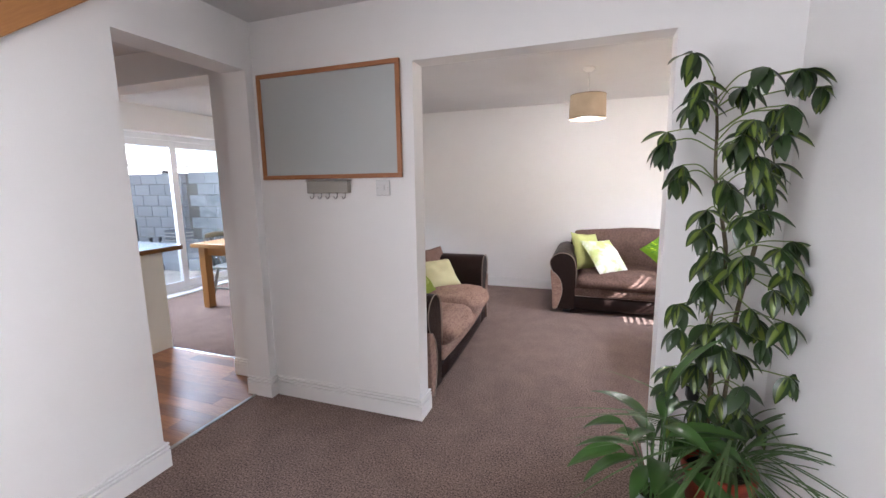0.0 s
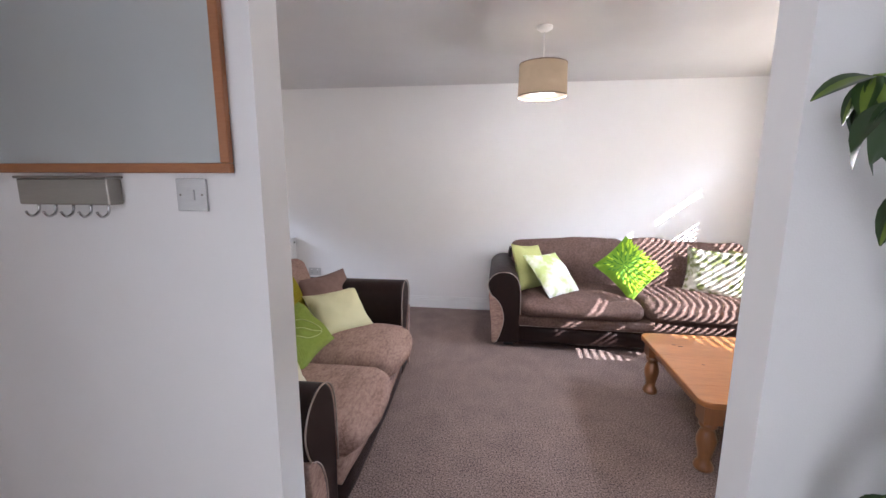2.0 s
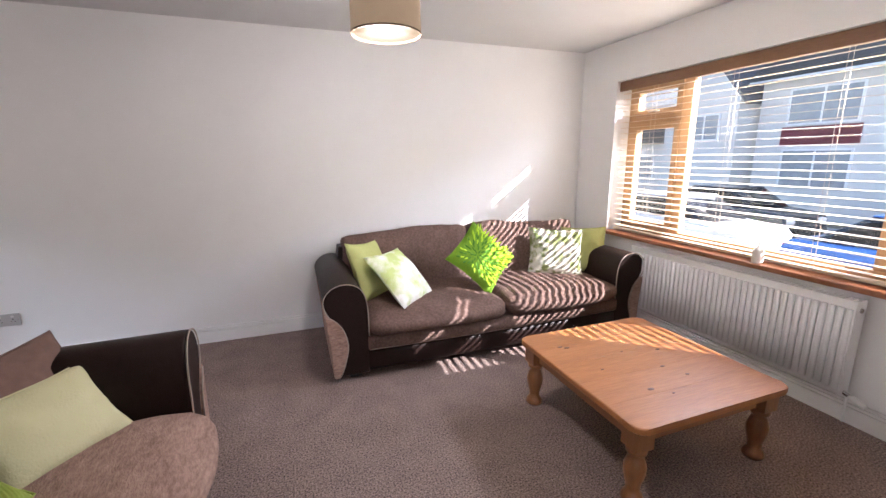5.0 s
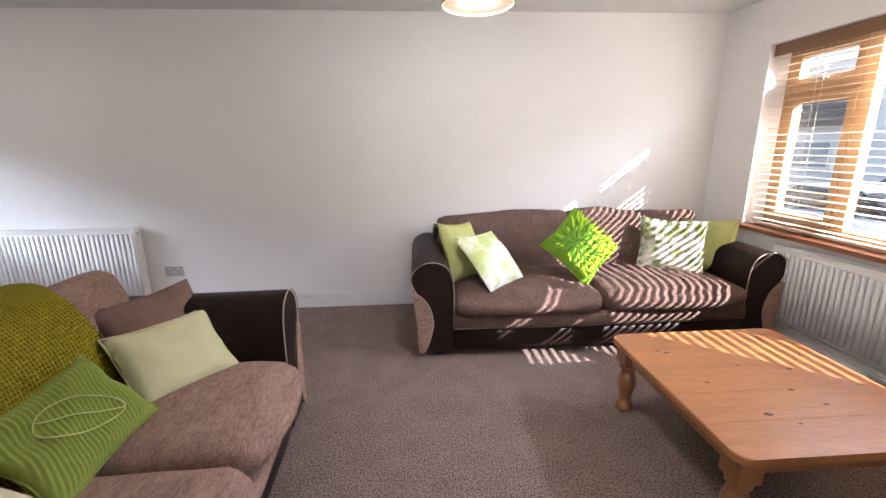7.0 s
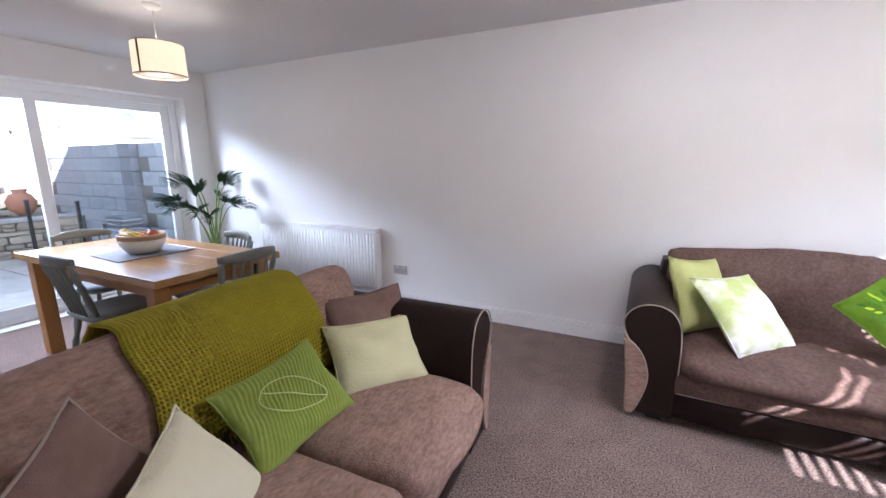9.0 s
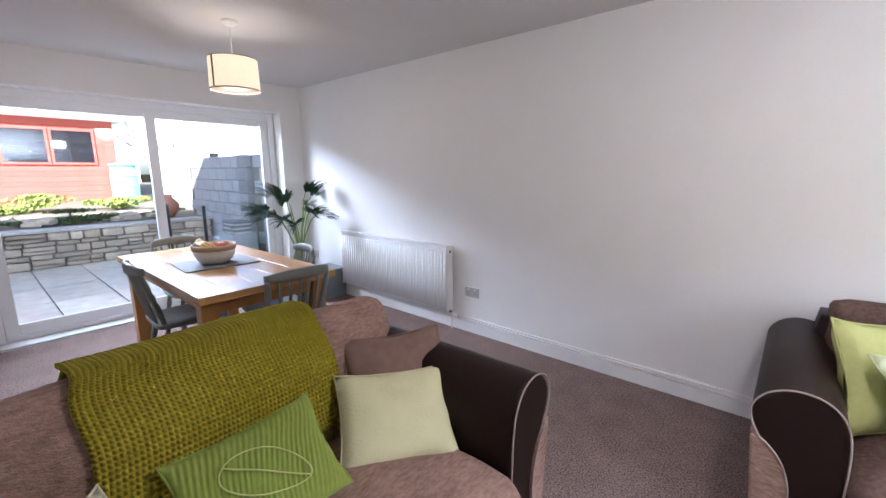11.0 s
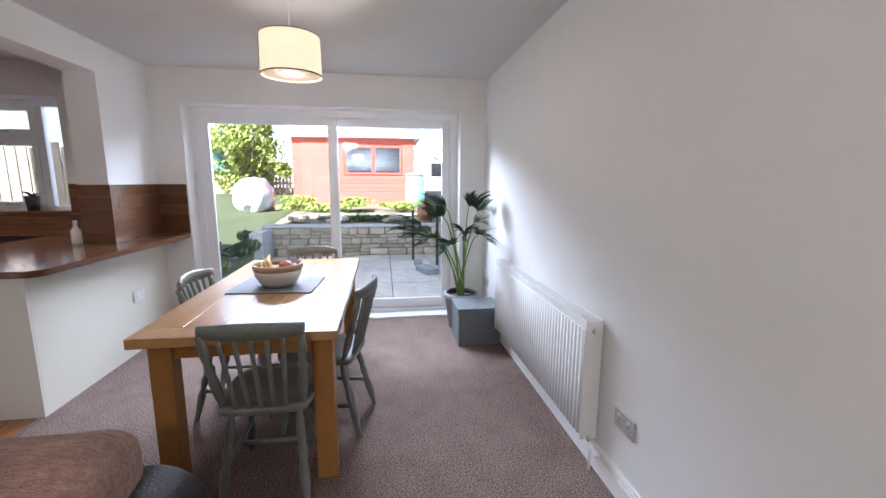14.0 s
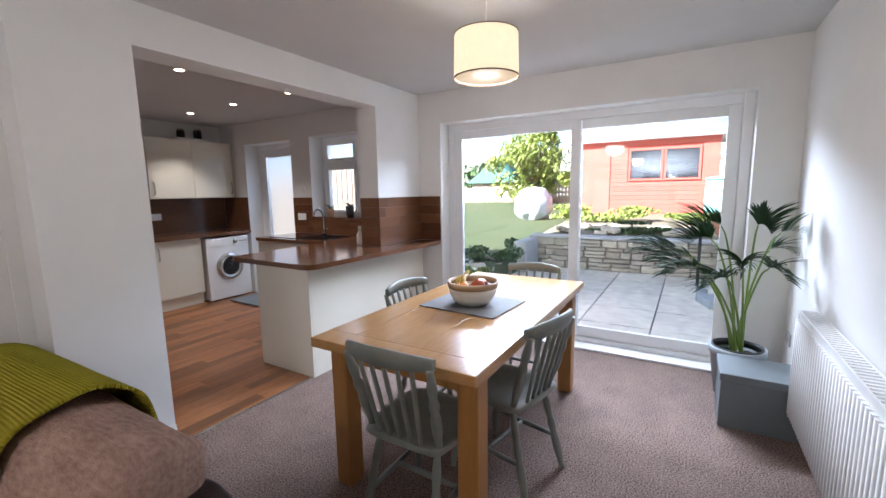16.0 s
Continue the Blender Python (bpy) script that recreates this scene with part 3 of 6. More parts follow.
pillow("lime green cotton cushion against the sofa arm", 0.41, 0.43, 0.12, LIME, at(0.90, 2.83, 0.625, 52, 23, 8), seed=1.0)
pillow("white cushion with a pale leaf print", 0.42, 0.45, 0.12, PRINT, at(1.085, 2.66, 0.60, 46, 46, 4), seed=2.0)
flower = pillow("bright lime cushion with a raised flower of petals", 0.43, 0.43, 0.13, PETALBASE, at(1.73, 2.69, 0.67, 8, 32, -40), seed=3.0)
pillow("pale cushion with a sage leaf print", 0.46, 0.42, 0.13, PRINTDARK, at(2.48, 2.80, 0.62, -24, 18, 2), seed=4.0)
pillow("plain lime green cotton cushion", 0.38, 0.41, 0.11, LIME, at(2.80, 2.84, 0.61, -40, 14, -3), seed=5.0)


def petal(mesh_name, mat):
    """A pointed felt petal that lies outwards along +x and lifts at its tip."""
    bm = bmesh.new()
    rows = []
    for u, w, lift in ((0.0, 0.25, 0.0), (0.35, 0.5, 0.05), (0.7, 0.42, 0.12), (1.0, 0.04, 0.20)):
        rows.append([bm.verts.new((u, -lift - 0.10 * (1 - abs(k)), k * w)) for k in (-1, 0, 1)])
    for a, b in zip(rows, rows[1:]):
        for k in range(2):
            bm.faces.new((a[k], a[k + 1], b[k + 1], b[k])).smooth = True
    return mesh_of(bm, mesh_name, mat)


def felt_flower(owner, cx, cz):
    rf = random.Random(12)
    bright, deep = petal("lime_petal", PETAL), petal("green_petal", PETALDARK)
    for ring in range(11):
        rad = 0.008 + ring * 0.026
        count = max(5, int(math.tau * rad / 0.030))
        for k in range(count):
            a = (k + 0.5 * (ring % 2)) * math.tau / count + rf.uniform(-0.05, 0.05)
            x, z = cx + rad * math.cos(a), cz + rad * math.sin(a)
            u, v = x / 0.215, z / 0.215
            if max(abs(u + 0.12 * math.cos(a)), abs(v + 0.12 * math.sin(a))) > 0.84:
                continue
            d = 0.065 * (max(0, 1 - u ** 4) * max(0, 1 - v ** 4)) ** 0.55
            size = 0.034 + 0.0016 * ring
            mesh = deep if ring < 3 or (ring < 6 and k % 2 == 0) else bright
            piece("petal", mesh, owner, Matrix.Translation((x, -d - 0.012, z)) @ pose(0, 0, 0, 0, -math.degrees(a), 0) @ Matrix.Diagonal((size, size, size * 0.34, 1)))


felt_flower(flower, -0.05, 0.05)

pillow("brown cloth cushion against the sofa arm", 0.42, 0.43, 0.11, BROWNPILLOW, at(-0.535, 1.635, 0.585, 58, 36, -3), seed=6.0)
pillow("pale lime cushion lying against a brown one", 0.42, 0.335, 0.12, CREAMGREEN, at(-0.435, 1.525, 0.545, 59, 42, 2), seed=7.0)
leafy = pillow("pleated green cushion with an embroidered leaf", 0.43, 0.31, 0.12, LEAFGREEN, at(-0.49, 1.066, 0.56, 86, 43, -5), pleat=0.0042, seed=8.0)
pillow("plain cream cushion tilted on the sofa", 0.36, 0.39, 0.12, CREAM, at(-0.36, 0.645, 0.545, 121, 31, 79), seed=9.0)
pillow("brown chenille cushion with a piped edge", 0.37, 0.34, 0.11, BROWNPILLOW, at(-0.50, 0.475, 0.62, 110, 8, 60), seed=10.0, seam=PIPING)


def on_cover(u, v, w, h, t):
    """A place just above the front of a cushion."""
    d = t / 2 * (max(0, 1 - u ** 4) * max(0, 1 - v ** 4)) ** 0.55
    c = noise.noise(Vector((u * 1.7 + 8.0, v * 1.7, -1))) * 0.022 * (1 - u * u * v * v)
    return (u * w / 2 * (1 - 0.09 * (1 - v * v)), -d + c - 0.006, v * h / 2 * (1 - 0.09 * (1 - u * u)))


def diag(a, b):
    return on_cover((a + b) * 0.7071, (b - a) * 0.7071, 0.43, 0.31, 0.12)


part("leaf_outline", tube([diag(0.68 * math.cos(a), 0.36 * math.sin(a) * (1 - 0.25 * math.cos(a))) for a in [i * math.tau / 44 for i in range(45)]], 0.0026, 4), STITCH, leafy, "lime stitched leaf outline")
part("leaf_rib", tube([diag(-0.68 + 1.36 * i / 16, 0.0) for i in range(17)], 0.0026, 4), STITCH, leafy, "lime stitched leaf rib")


def throw_blanket():
    t = thing("throw_blanket", "olive green woven throw draped over the sofa back", "throw")
    prof = curve_pts([(-1.085, 0, 0.50), (-1.08, 0, 0.68), (-1.045, 0, 0.81), (-0.965, 0, 0.872), (-0.86, 0, 0.872), (-0.765, 0, 0.815), (-0.69, 0, 0.67), (-0.635, 0, 0.485)], 7)
    bm = bmesh.new()
    uv = bm.loops.layers.uv.new("UVMap")
    nv = 30
    g = []
    for i, p in enumerate(prof):
        row = []
        for j in range(nv + 1):
            f = j / nv
            y = 0.725 + 0.71 * f + 0.008 * math.sin(i * 0.5)
            off = 0.008 * math.sin(f * 9 + i * 0.12) * (0.4 + i / len(prof)) + 0.010 + 0.008 / (1 + math.exp(-(f - 0.58) * 60))
            row.append((bm.verts.new((p.x + off * 0.6 + 0.026 - 0.035 * (y - 1.055), y, p.z + off * 0.5 + 0.014)), (f * 0.72, i * 0.024)))
        g.append(row)
    for i in range(len(prof) - 1):
        for j in range(nv):
            q = [g[i][j], g[i][j + 1], g[i + 1][j + 1], g[i + 1][j]]
            f = bm.faces.new([v for v, _ in q])
            f.smooth = True
            for l, (_, c) in zip(f.loops, q):
                l[uv].uv = c
    ob = part("cloth", bm, THROW, t)
    so = ob.modifiers.new("thickness", "SOLIDIFY")
    so.thickness, so.offset = 0.010, 0
    fb = bmesh.new()
    for j in range(60):
        f = j / 59
        y = 0.73 + 0.70 * f
        tube([(-0.610 - 0.035 * (y - 1.055) + random.uniform(-0.005, 0.01), y, 0.495), (-0.590 - 0.035 * (y - 1.055) + random.uniform(-0.01, 0.01), y + random.uniform(-0.01, 0.01), 0.462)], 0.003, 4, fb)
    part("fringe", fb, THROW, t, "short olive fringe")
    return t


throw_blanket()


def turned_leg(top, square, r, mat, name, parent, x, y):
    prof = [(r * 0.95, 0.0), (r * 1.05, 0.012), (r * 0.9, 0.03), (r * 0.62, 0.05), (r * 0.72, 0.08), (r * 1.0, 0.13), (r * 1.02, 0.16), (r * 0.75, 0.20), (r * 0.62, 0.215), (r * 0.95, 0.225), (r * 0.95, 0.24), (r * 0.7, 0.25)]
    k = (top - square) / 0.25
    bm = lathe([(a, b * k) for a, b in prof], 20, (x, y, 0))
    h = r * 0.98
    box(bm, x - h, y - h, top - square - 0.001, x + h, y + h, top)
    return part(name, bm, mat, parent)


def coffee_table():
    t = thing("coffee_table", "honey pine coffee table with turned legs and knotty top", "coffee table", m=pose(2.032, 1.402, 0))
    hw, hd, top = 0.448, 0.455, 0.392
    n = 5
    for i in range(n):
        y0, y1 = -hd + 2 * hd * i / n, -hd + 2 * hd * (i + 1) / n - 0.0012
        bm = bmesh.new()
        r = 0.05
        out = []
        for cx, cy, a0, use in ((hw, y1, 0, i == n - 1), (-hw, y1, 90, i == n - 1), (-hw, y0, 180, i == 0), (hw, y0, 270, i == 0)):
            if use:
                sx, sy = (1 if cx > 0 else -1), (1 if cy > 0 else -1)
                for k in range(7):
                    a = radians(a0 + 15 * k)
                    out.append((cx - sx * r + r * math.cos(a), cy - sy * r + r * math.sin(a)))
            else:
                out.append((cx, cy))
        lo, hi = [bm.verts.new((x, y, top - 0.03)) for x, y in out], [bm.verts.new((x, y, top)) for x, y in out]
        bm.faces.new(lo[::-1])
        bm.faces.new(hi)
        for k in range(len(out)):
            bm.faces.new((lo[k], lo[(k + 1) % len(out)], hi[(k + 1) % len(out)], hi[k]))
        rim = [e for e in bm.edges if abs(e.verts[0].co.z - e.verts[1].co.z) < 1e-6]
        edge = [e for e in rim if not (abs(e.verts[0].co.y - e.verts[1].co.y) < 1e-6 and ((i > 0 and e.verts[0].co.y < y0 + 1e-4) or (i < n - 1 and e.verts[0].co.y > y1 - 1e-4)))]
        bmesh.ops.bevel(bm, geom=edge, offset=0.009, segments=3, profile=0.6, affect="EDGES", clamp_overlap=True)
        part("plank", bm, PINE, t)
    part("apron", boxes((-hw + 0.07, -hd + 0.07, 0.27, hw - 0.07, -hd + 0.09, 0.361), (-hw + 0.07, hd - 0.09, 0.27, hw - 0.07, hd - 0.07, 0.361), (-hw + 0.07, -hd + 0.09, 0.27, -hw + 0.09, hd - 0.09, 0.361), (hw - 0.09, -hd + 0.09, 0.27, hw - 0.07, hd - 0.09, 0.361)), PINE_DARK, t)
    for sx in (-1, 1):
        for sy in (-1, 1):
            turned_leg(0.361, 0.10, 0.045, PINE_DARK, "leg", t, sx * (hw - 0.075), sy * (hd - 0.075))
    rk = random.Random(4)
    for x, y, r in ((-0.30, 0.26, 0.013), (-0.27, 0.24, 0.014), (-0.02, 0.10, 0.008), (0.18, 0.05, 0.012), (-0.25, -0.02, 0.008), (0.05, -0.10, 0.011), (0.10, -0.20, 0.009), (-0.17, -0.24, 0.014), (-0.10, -0.30, 0.006), (0.34, 0.16, 0.010)):
        k = lathe([(r, 0.0), (r * 0.96, 0.0012), (0.0, 0.0013)], 14)
        bmesh.ops.transform(k, matrix=Matrix.Diagonal((1.25, rk.uniform(0.6, 0.8), 1, 1)), verts=k.verts[:])
        bmesh.ops.translate(k, vec=(x, y, top - 0.0004), verts=k.verts[:])
        part("knot", k, KNOT, t, "dark pine knot")
    return t


coffee_table()


def radiator(length, height, m, label):
    """Face towards -y, back on the wall at y = 0.1, foot of the panel at z = 0."""
    r = thing("radiator", label, "radiator", "", m)
    part("panel", boxes((0, 0.012, 0.01, length, 0.085, height - 0.012), bevel=0.005), WHITE, r)
    n = int(length / 0.0375)
    step = length / n
    rib = mesh_of(prism([(-step * 0.37, 0.013), (step * 0.37, 0.013), (step * 0.27, -0.003), (-step * 0.27, -0.003)], 0, height - 0.075), "rib", WHITE)
    turn = Matrix(((1, 0, 0, 0), (0, 0, 1, 0), (0, 1, 0, 0), (0, 0, 0, 1)))
    for i in range(n):
        piece("rib", rib, r, Matrix.Translation(((i + 0.5) * step, 0.0005, 0.03)) @ turn)
    part("grille", boxes(*[(0.01 + i * (length - 0.02) / 48, 0.014, height - 0.012, 0.01 + i * (length - 0.02) / 48 + 0.012, 0.082, height - 0.002) for i in range(48)], (0.0, 0.006, height - 0.016, length, 0.014, height), (0.0, 0.082, height - 0.016, length, 0.09, height)), WHITE, r, "slotted top grille")
    for x in (-0.004, length - 0.006):
        part("side_cover", boxes((x, 0.004, 0.0, x + 0.010, 0.092, height + 0.001), bevel=0.003), WHITE, r)
    part("air_vent", lathe([(0.013, 0), (0.013, 0.006), (0.007, 0.008), (0.007, 0.004)], 14), CHROME, r).matrix_basis = pose(length + 0.004, 0.048, height - 0.05, 0, 90, 0)
    valve = part("valve", tube([(length - 0.03, 0.05, 0.02), (length + 0.03, 0.05, 0.0)], [0.011, 0.011], 10), CHROME, r, "chrome valve")
    part("valve_cap", tube([(length + 0.03, 0.05, 0.0), (length + 0.045, 0.048, -0.006), (length + 0.10, 0.045, -0.022), (length + 0.105, 0.045, -0.024)], [0.012, 0.018, 0.017, 0.012], 14), PLASTIC, valve, "white thermostat cap")
    part("pipe", tube([(length + 0.02, 0.05, 0.0), (length + 0.02, 0.055, -0.155)], 0.0075, 8), WHITE, valve)
    return r


radiator(1.55, 0.605, pose(-3.265, NORTH - 0.10, 0.155), "white ribbed panel radiator under the party wall's long face")
radiator(1.50, 0.52, pose(EAST - 0.10, 2.54, 0.17, 0, 0, -90), "white ribbed panel radiator below the window")


def socket(m, label, switch=False, plate=PLATE):
    s = thing("light_switch" if switch else "wall_socket", label, "switch" if switch else "socket", "", m)
    w = 0.0435 if switch else 0.0735
    part("plate", boxes((-w, -0.009, -0.043, w, 0.0, 0.043), bevel=0.003), plate, s)
    if switch:
        part("rocker", boxes((-0.011, -0.013, -0.014, 0.011, -0.0085, 0.014), bevel=0.001), plate, s)
    for x in ((0.0,) if switch else (-0.035, 0.035)):
        if not switch:
            part("rocker", boxes((x - 0.008, -0.0125, 0.016, x + 0.008, -0.0085, 0.030), bevel=0.001), PLASTIC, s)
            part("pin_holes", boxes((x - 0.0025, -0.0096, 0.0, x + 0.0025, -0.0085, 0.008), (x - 0.013, -0.0096, -0.016, x - 0.006, -0.0085, -0.012), (x + 0.006, -0.0096, -0.016, x + 0.013, -0.0085, -0.012)), BLACK, s, "dark pin holes")
    for x in (-w + 0.012, w - 0.012):
        part("screw", lathe([(0.003, 0), (0.003, 0.001), (0, 0.001)], 8), STEEL, s).matrix_basis = pose(x, -0.0088, 0, 90)
    return s


socket(pose(-1.50, NORTH, 0.366), "brushed steel double wall socket above the skirting")
socket(pose(-3.95, NORTH, 0.40), "brushed steel wall socket behind the potted palm")
socket(pose(-0.195, 0.0, 1.388), "brushed steel single light switch with screws", True)


def pendant(x, y, label, shade_mat, drop, trim_seam):
    p = thing("pendant_lamp", label, "ceiling lamp", "drum pendants", pose(x, y, 0))
    part("ceiling_rose", lathe([(0.0, CZ), (0.05, CZ), (0.05, CZ - 0.012), (0.03, CZ - 0.028), (0.012, CZ - 0.034), (0, CZ - 0.034)], 20), PLASTIC, p)
    top, bot, r = drop + 0.20, drop, 0.155
    part("cord", tube([(0, 0, CZ - 0.03), (0, 0, top - 0.02)], 0.004, 8), PLASTIC, p)
    bm = lathe([(r * 0.97, top), (r, bot), (r - 0.003, bot), (r * 0.97 - 0.003, top), (r * 0.97, top)], 40)
    sh = part("shade", bm, shade_mat, p, "linen drum shade")
    part("rim", lathe([(r + 0.001, bot + 0.006), (r + 0.001, bot - 0.001), (r - 0.004, bot - 0.001), (r - 0.004, bot + 0.006), (r + 0.001, bot + 0.006)], 40), SHADETRIM, sh, "brown bound edge")
    part("top_rim", lathe([(r * 0.97 + 0.001, top + 0.001), (r * 0.97 + 0.001, top - 0.004), (r * 0.97 - 0.004, top - 0.004), (r * 0.97 - 0.004, top + 0.001), (r * 0.97 + 0.001, top + 0.001)], 40), SHADETRIM, sh, "brown bound edge")
    a = radians(trim_seam)
    sm = boxes((r - 0.0028, -0.006, bot, r + 0.0012, 0.006, top - 0.004))
    bmesh.ops.rotate(sm, matrix=Matrix.Rotation(a, 3, "Z"), verts=sm.verts[:])
    part("seam", sm, SHADETRIM, sh, "dark vertical seam")
    part("diffuser", lathe([(0.0, bot + 0.012), (r - 0.006, bot + 0.012), (r - 0.006, bot + 0.008), (0, bot + 0.008)], 40), DIFFUSER, p, "glowing white diffuser")
    part("bulb", lathe([(0, top - 0.18), (0.024, top - 0.17), (0.027, top - 0.15), (0.014, top - 0.125), (0.013, top - 0.105), (0, top - 0.105)], 16), PLASTIC, p)
    return p


pendant(0.86, 1.85, "brown linen drum pendant over the living room", SHADE, 1.955, 20)
pendant(-2.385, 1.92, "lit cream linen drum pendant above the dining table", SHADE2, 1.945, -75)
lamp("living_pendant_light", (0.86, 1.85, 2.075), 0.05, WARM, 0.02)
lamp("dining_pendant_light", (-2.385, 1.92, 2.065), 0.32, WARM, 0.02)
# Fill lamp added under the living room shade to brighten the walls.
lamp("living_pendant_glow", (0.86, 1.85, 1.925), 8.0, SOFT, 0.10)
lamp("dining_pendant_glow", (-2.385, 1.92, 1.92), 2.6, SOFT, 0.10)

# ---- front window ----
win = tagged(new("window_1"), "oak-coloured framed front window with side casements", "window", kind="structure")
FX0, FX1 = EAST + 0.16, EAST + 0.225


def bar(name, y0, y1, z0, z1, parent, x0=FX0, x1=FX1, mat=OAK):
    return part(name, boxes((x0, y0, z0, x1, y1, z1), bevel=0.006), mat, parent)


bar("window_frame", WY0, WY1, 0.75, 0.81, win)
bar("window_frame", WY0, WY1, 1.995, WZ1, win)
for a, b in ((WY0, WY0 + 0.06), (1.05, 1.12), (2.33, 2.41), (WY1 - 0.06, WY1)):
    bar("mullion", a, b, 0.81, 1.995, win)
for a, b in ((WY0 + 0.06, 1.05), (2.41, WY1 - 0.06)):
    bar("transom", a, b, 1.69, 1.75, win)
    for z0, z1 in ((0.81, 1.69), (1.75, 1.995)):
        s = part("sash", boxes((FX0 - 0.01, a, z0, FX1 - 0.01, b, z0 + 0.05), (FX0 - 0.01, a, z1 - 0.05, FX1 - 0.01, b, z1), (FX0 - 0.01, a, z0 + 0.05, FX1 - 0.01, a + 0.05, z1 - 0.05), (FX0 - 0.01, b - 0.05, z0 + 0.05, FX1 - 0.01, b, z1 - 0.05), bevel=0.004), OAK, win, "oak-coloured sash")
        g = part("pane", boxes((FX0 + 0.02, a + 0.045, z0 + 0.045, FX0 + 0.028, b - 0.045, z1 - 0.045)), GLASS, s)
        g.visible_shadow = False
        part("sash_handle", tube([(FX0 - 0.03, (a + b) / 2 - 0.05, z0 + 0.03), (FX0 - 0.035, (a + b) / 2, z0 + 0.032), (FX0 - 0.03, (a + b) / 2 + 0.06, z0 + 0.03)], 0.007, 8), STEEL, s, "grey metal handle")
g = part("pane", boxes((FX0 + 0.02, 1.115, 0.805, FX0 + 0.028, 2.335, 2.0)), GLASS, win)
g.visible_shadow = False
part("window_sill", boxes((EAST - 0.055, WY0 - 0.05, 0.725, EAST, WY1 + 0.05, 0.755), (EAST, WY0 + 0.001, 0.731, FX0, WY1 - 0.001, 0.755), bevel=0.006), MAHOG, win, "polished red-brown sill")

blind = thing("venetian_blind", "open wooden venetian blind across the front window", "blind")
BX = EAST + 0.075
part("valance", boxes((EAST + 0.022, WY0 + 0.01, 1.965, EAST + 0.034, WY1 - 0.01, 2.045), bevel=0.004), VALANCE, blind, "dark walnut valance")
part("headrail", boxes((EAST + 0.045, WY0 + 0.02, 2.0, EAST + 0.105, WY1 - 0.02, 2.04)), STEEL, blind)
slat = mesh_of(boxes((-0.019, WY0 + 0.025, -0.0012, 0.019, WY1 - 0.025, 0.0014)), "slat", SLAT)
NS = 25
for i in range(NS):
    piece("slat", slat, blind, pose(BX, 0, 0.806 + i * 0.0475, 0, -3 + 1.5 * math.sin(i * 2.3), 0))
part("bottom_rail", boxes((BX - 0.023, WY0 + 0.025, 0.762, BX + 0.023, WY1 - 0.025, 0.780), bevel=0.003), SLAT, blind)
for y in (0.75, 1.35, 1.95, 2.60):
    for dx in (-0.022, 0.022):
        part("ladder_cord", tube([(BX + dx, y, 0.77), (BX + dx, y, 2.0)], 0.0012, 4), SLAT, blind)
bottle = thing("bottle", "small white bottle with a pump on the sill", "bottle", m=pose(EAST + 0.0, 1.60, 0.755))
part("body", lathe([(0, 0), (0.03, 0), (0.032, 0.01), (0.032, 0.075), (0.02, 0.095), (0.011, 0.10), (0.011, 0.11), (0, 0.11)], 18), PLASTIC, bottle)
part("pump", tube([(0, 0, 0.11), (0, 0, 0.145), (-0.03, 0, 0.147)], 0.005, 8), PLASTIC, bottle)

# ---- dining ----
def dining_table():
    t = thing("dining_table", "light oak dining table with chunky square legs", "dining table", m=pose(-2.585, 1.762, 0))
    hx, hy, top = 0.855, 0.42, 0.765
    for s in (-1, 1):
        part("end_board", boxes((s * hx - (0.13 if s > 0 else 0), -hy, top - 0.045, s * hx + (0 if s > 0 else 0.13), hy, top), bevel=0.004), DINER, t)
    n = 5
    w = 2 * hy / n
    for i in range(n):
        for x0, x1 in ((-hx + 0.1305, -0.0004), (0.0004, hx - 0.1305)):
            part("plank", boxes((x0, -hy + i * w + 0.0006, top - 0.045, x1, -hy + (i + 1) * w - 0.0006, top - (0.0 if i in (0, n - 1) else 0.0012)), bevel=0.0012, seg=1), DINER, t)
    for s in (-1, 1):
        part("apron", boxes((-hx + 0.14, s * (hy - 0.09) - 0.011, 0.625, hx - 0.14, s * (hy - 0.09) + 0.011, top - 0.046)), DINER_LEG, t)
        part("apron", boxes((s * (hx - 0.13) - 0.011, -hy + 0.10, 0.625, s * (hx - 0.13) + 0.011, hy - 0.10, top - 0.046)), DINER_LEG, t)
        for q in (-1, 1):
            part("leg", boxes((s * (hx - 0.13) - 0.046, q * (hy - 0.08) - 0.046, 0.0, s * (hx - 0.13) + 0.046, q * (hy - 0.08) + 0.046, top - 0.046), bevel=0.006), DINER_LEG, t)
    return t


dining_table()


def spindle(p0, p1, r, n=7, belly=0.35):
    pts = [Vector(p0).lerp(Vector(p1), i / n) for i in range(n + 1)]
    return tube(pts, [r * (1 - belly + belly * math.sin(math.pi * (0.15 + 0.7 * i / n))) for i in range(n + 1)], 10)


def turned(p0, p1, r):
    f = (0.7, 0.75, 0.95, 1.05, 1.05, 0.75, 1.1, 0.75, 0.95, 0.9, 0.7, 0.62)
    return tube([Vector(p0).lerp(Vector(p1), i / 11) for i in range(12)], [r * k for k in f], 10)


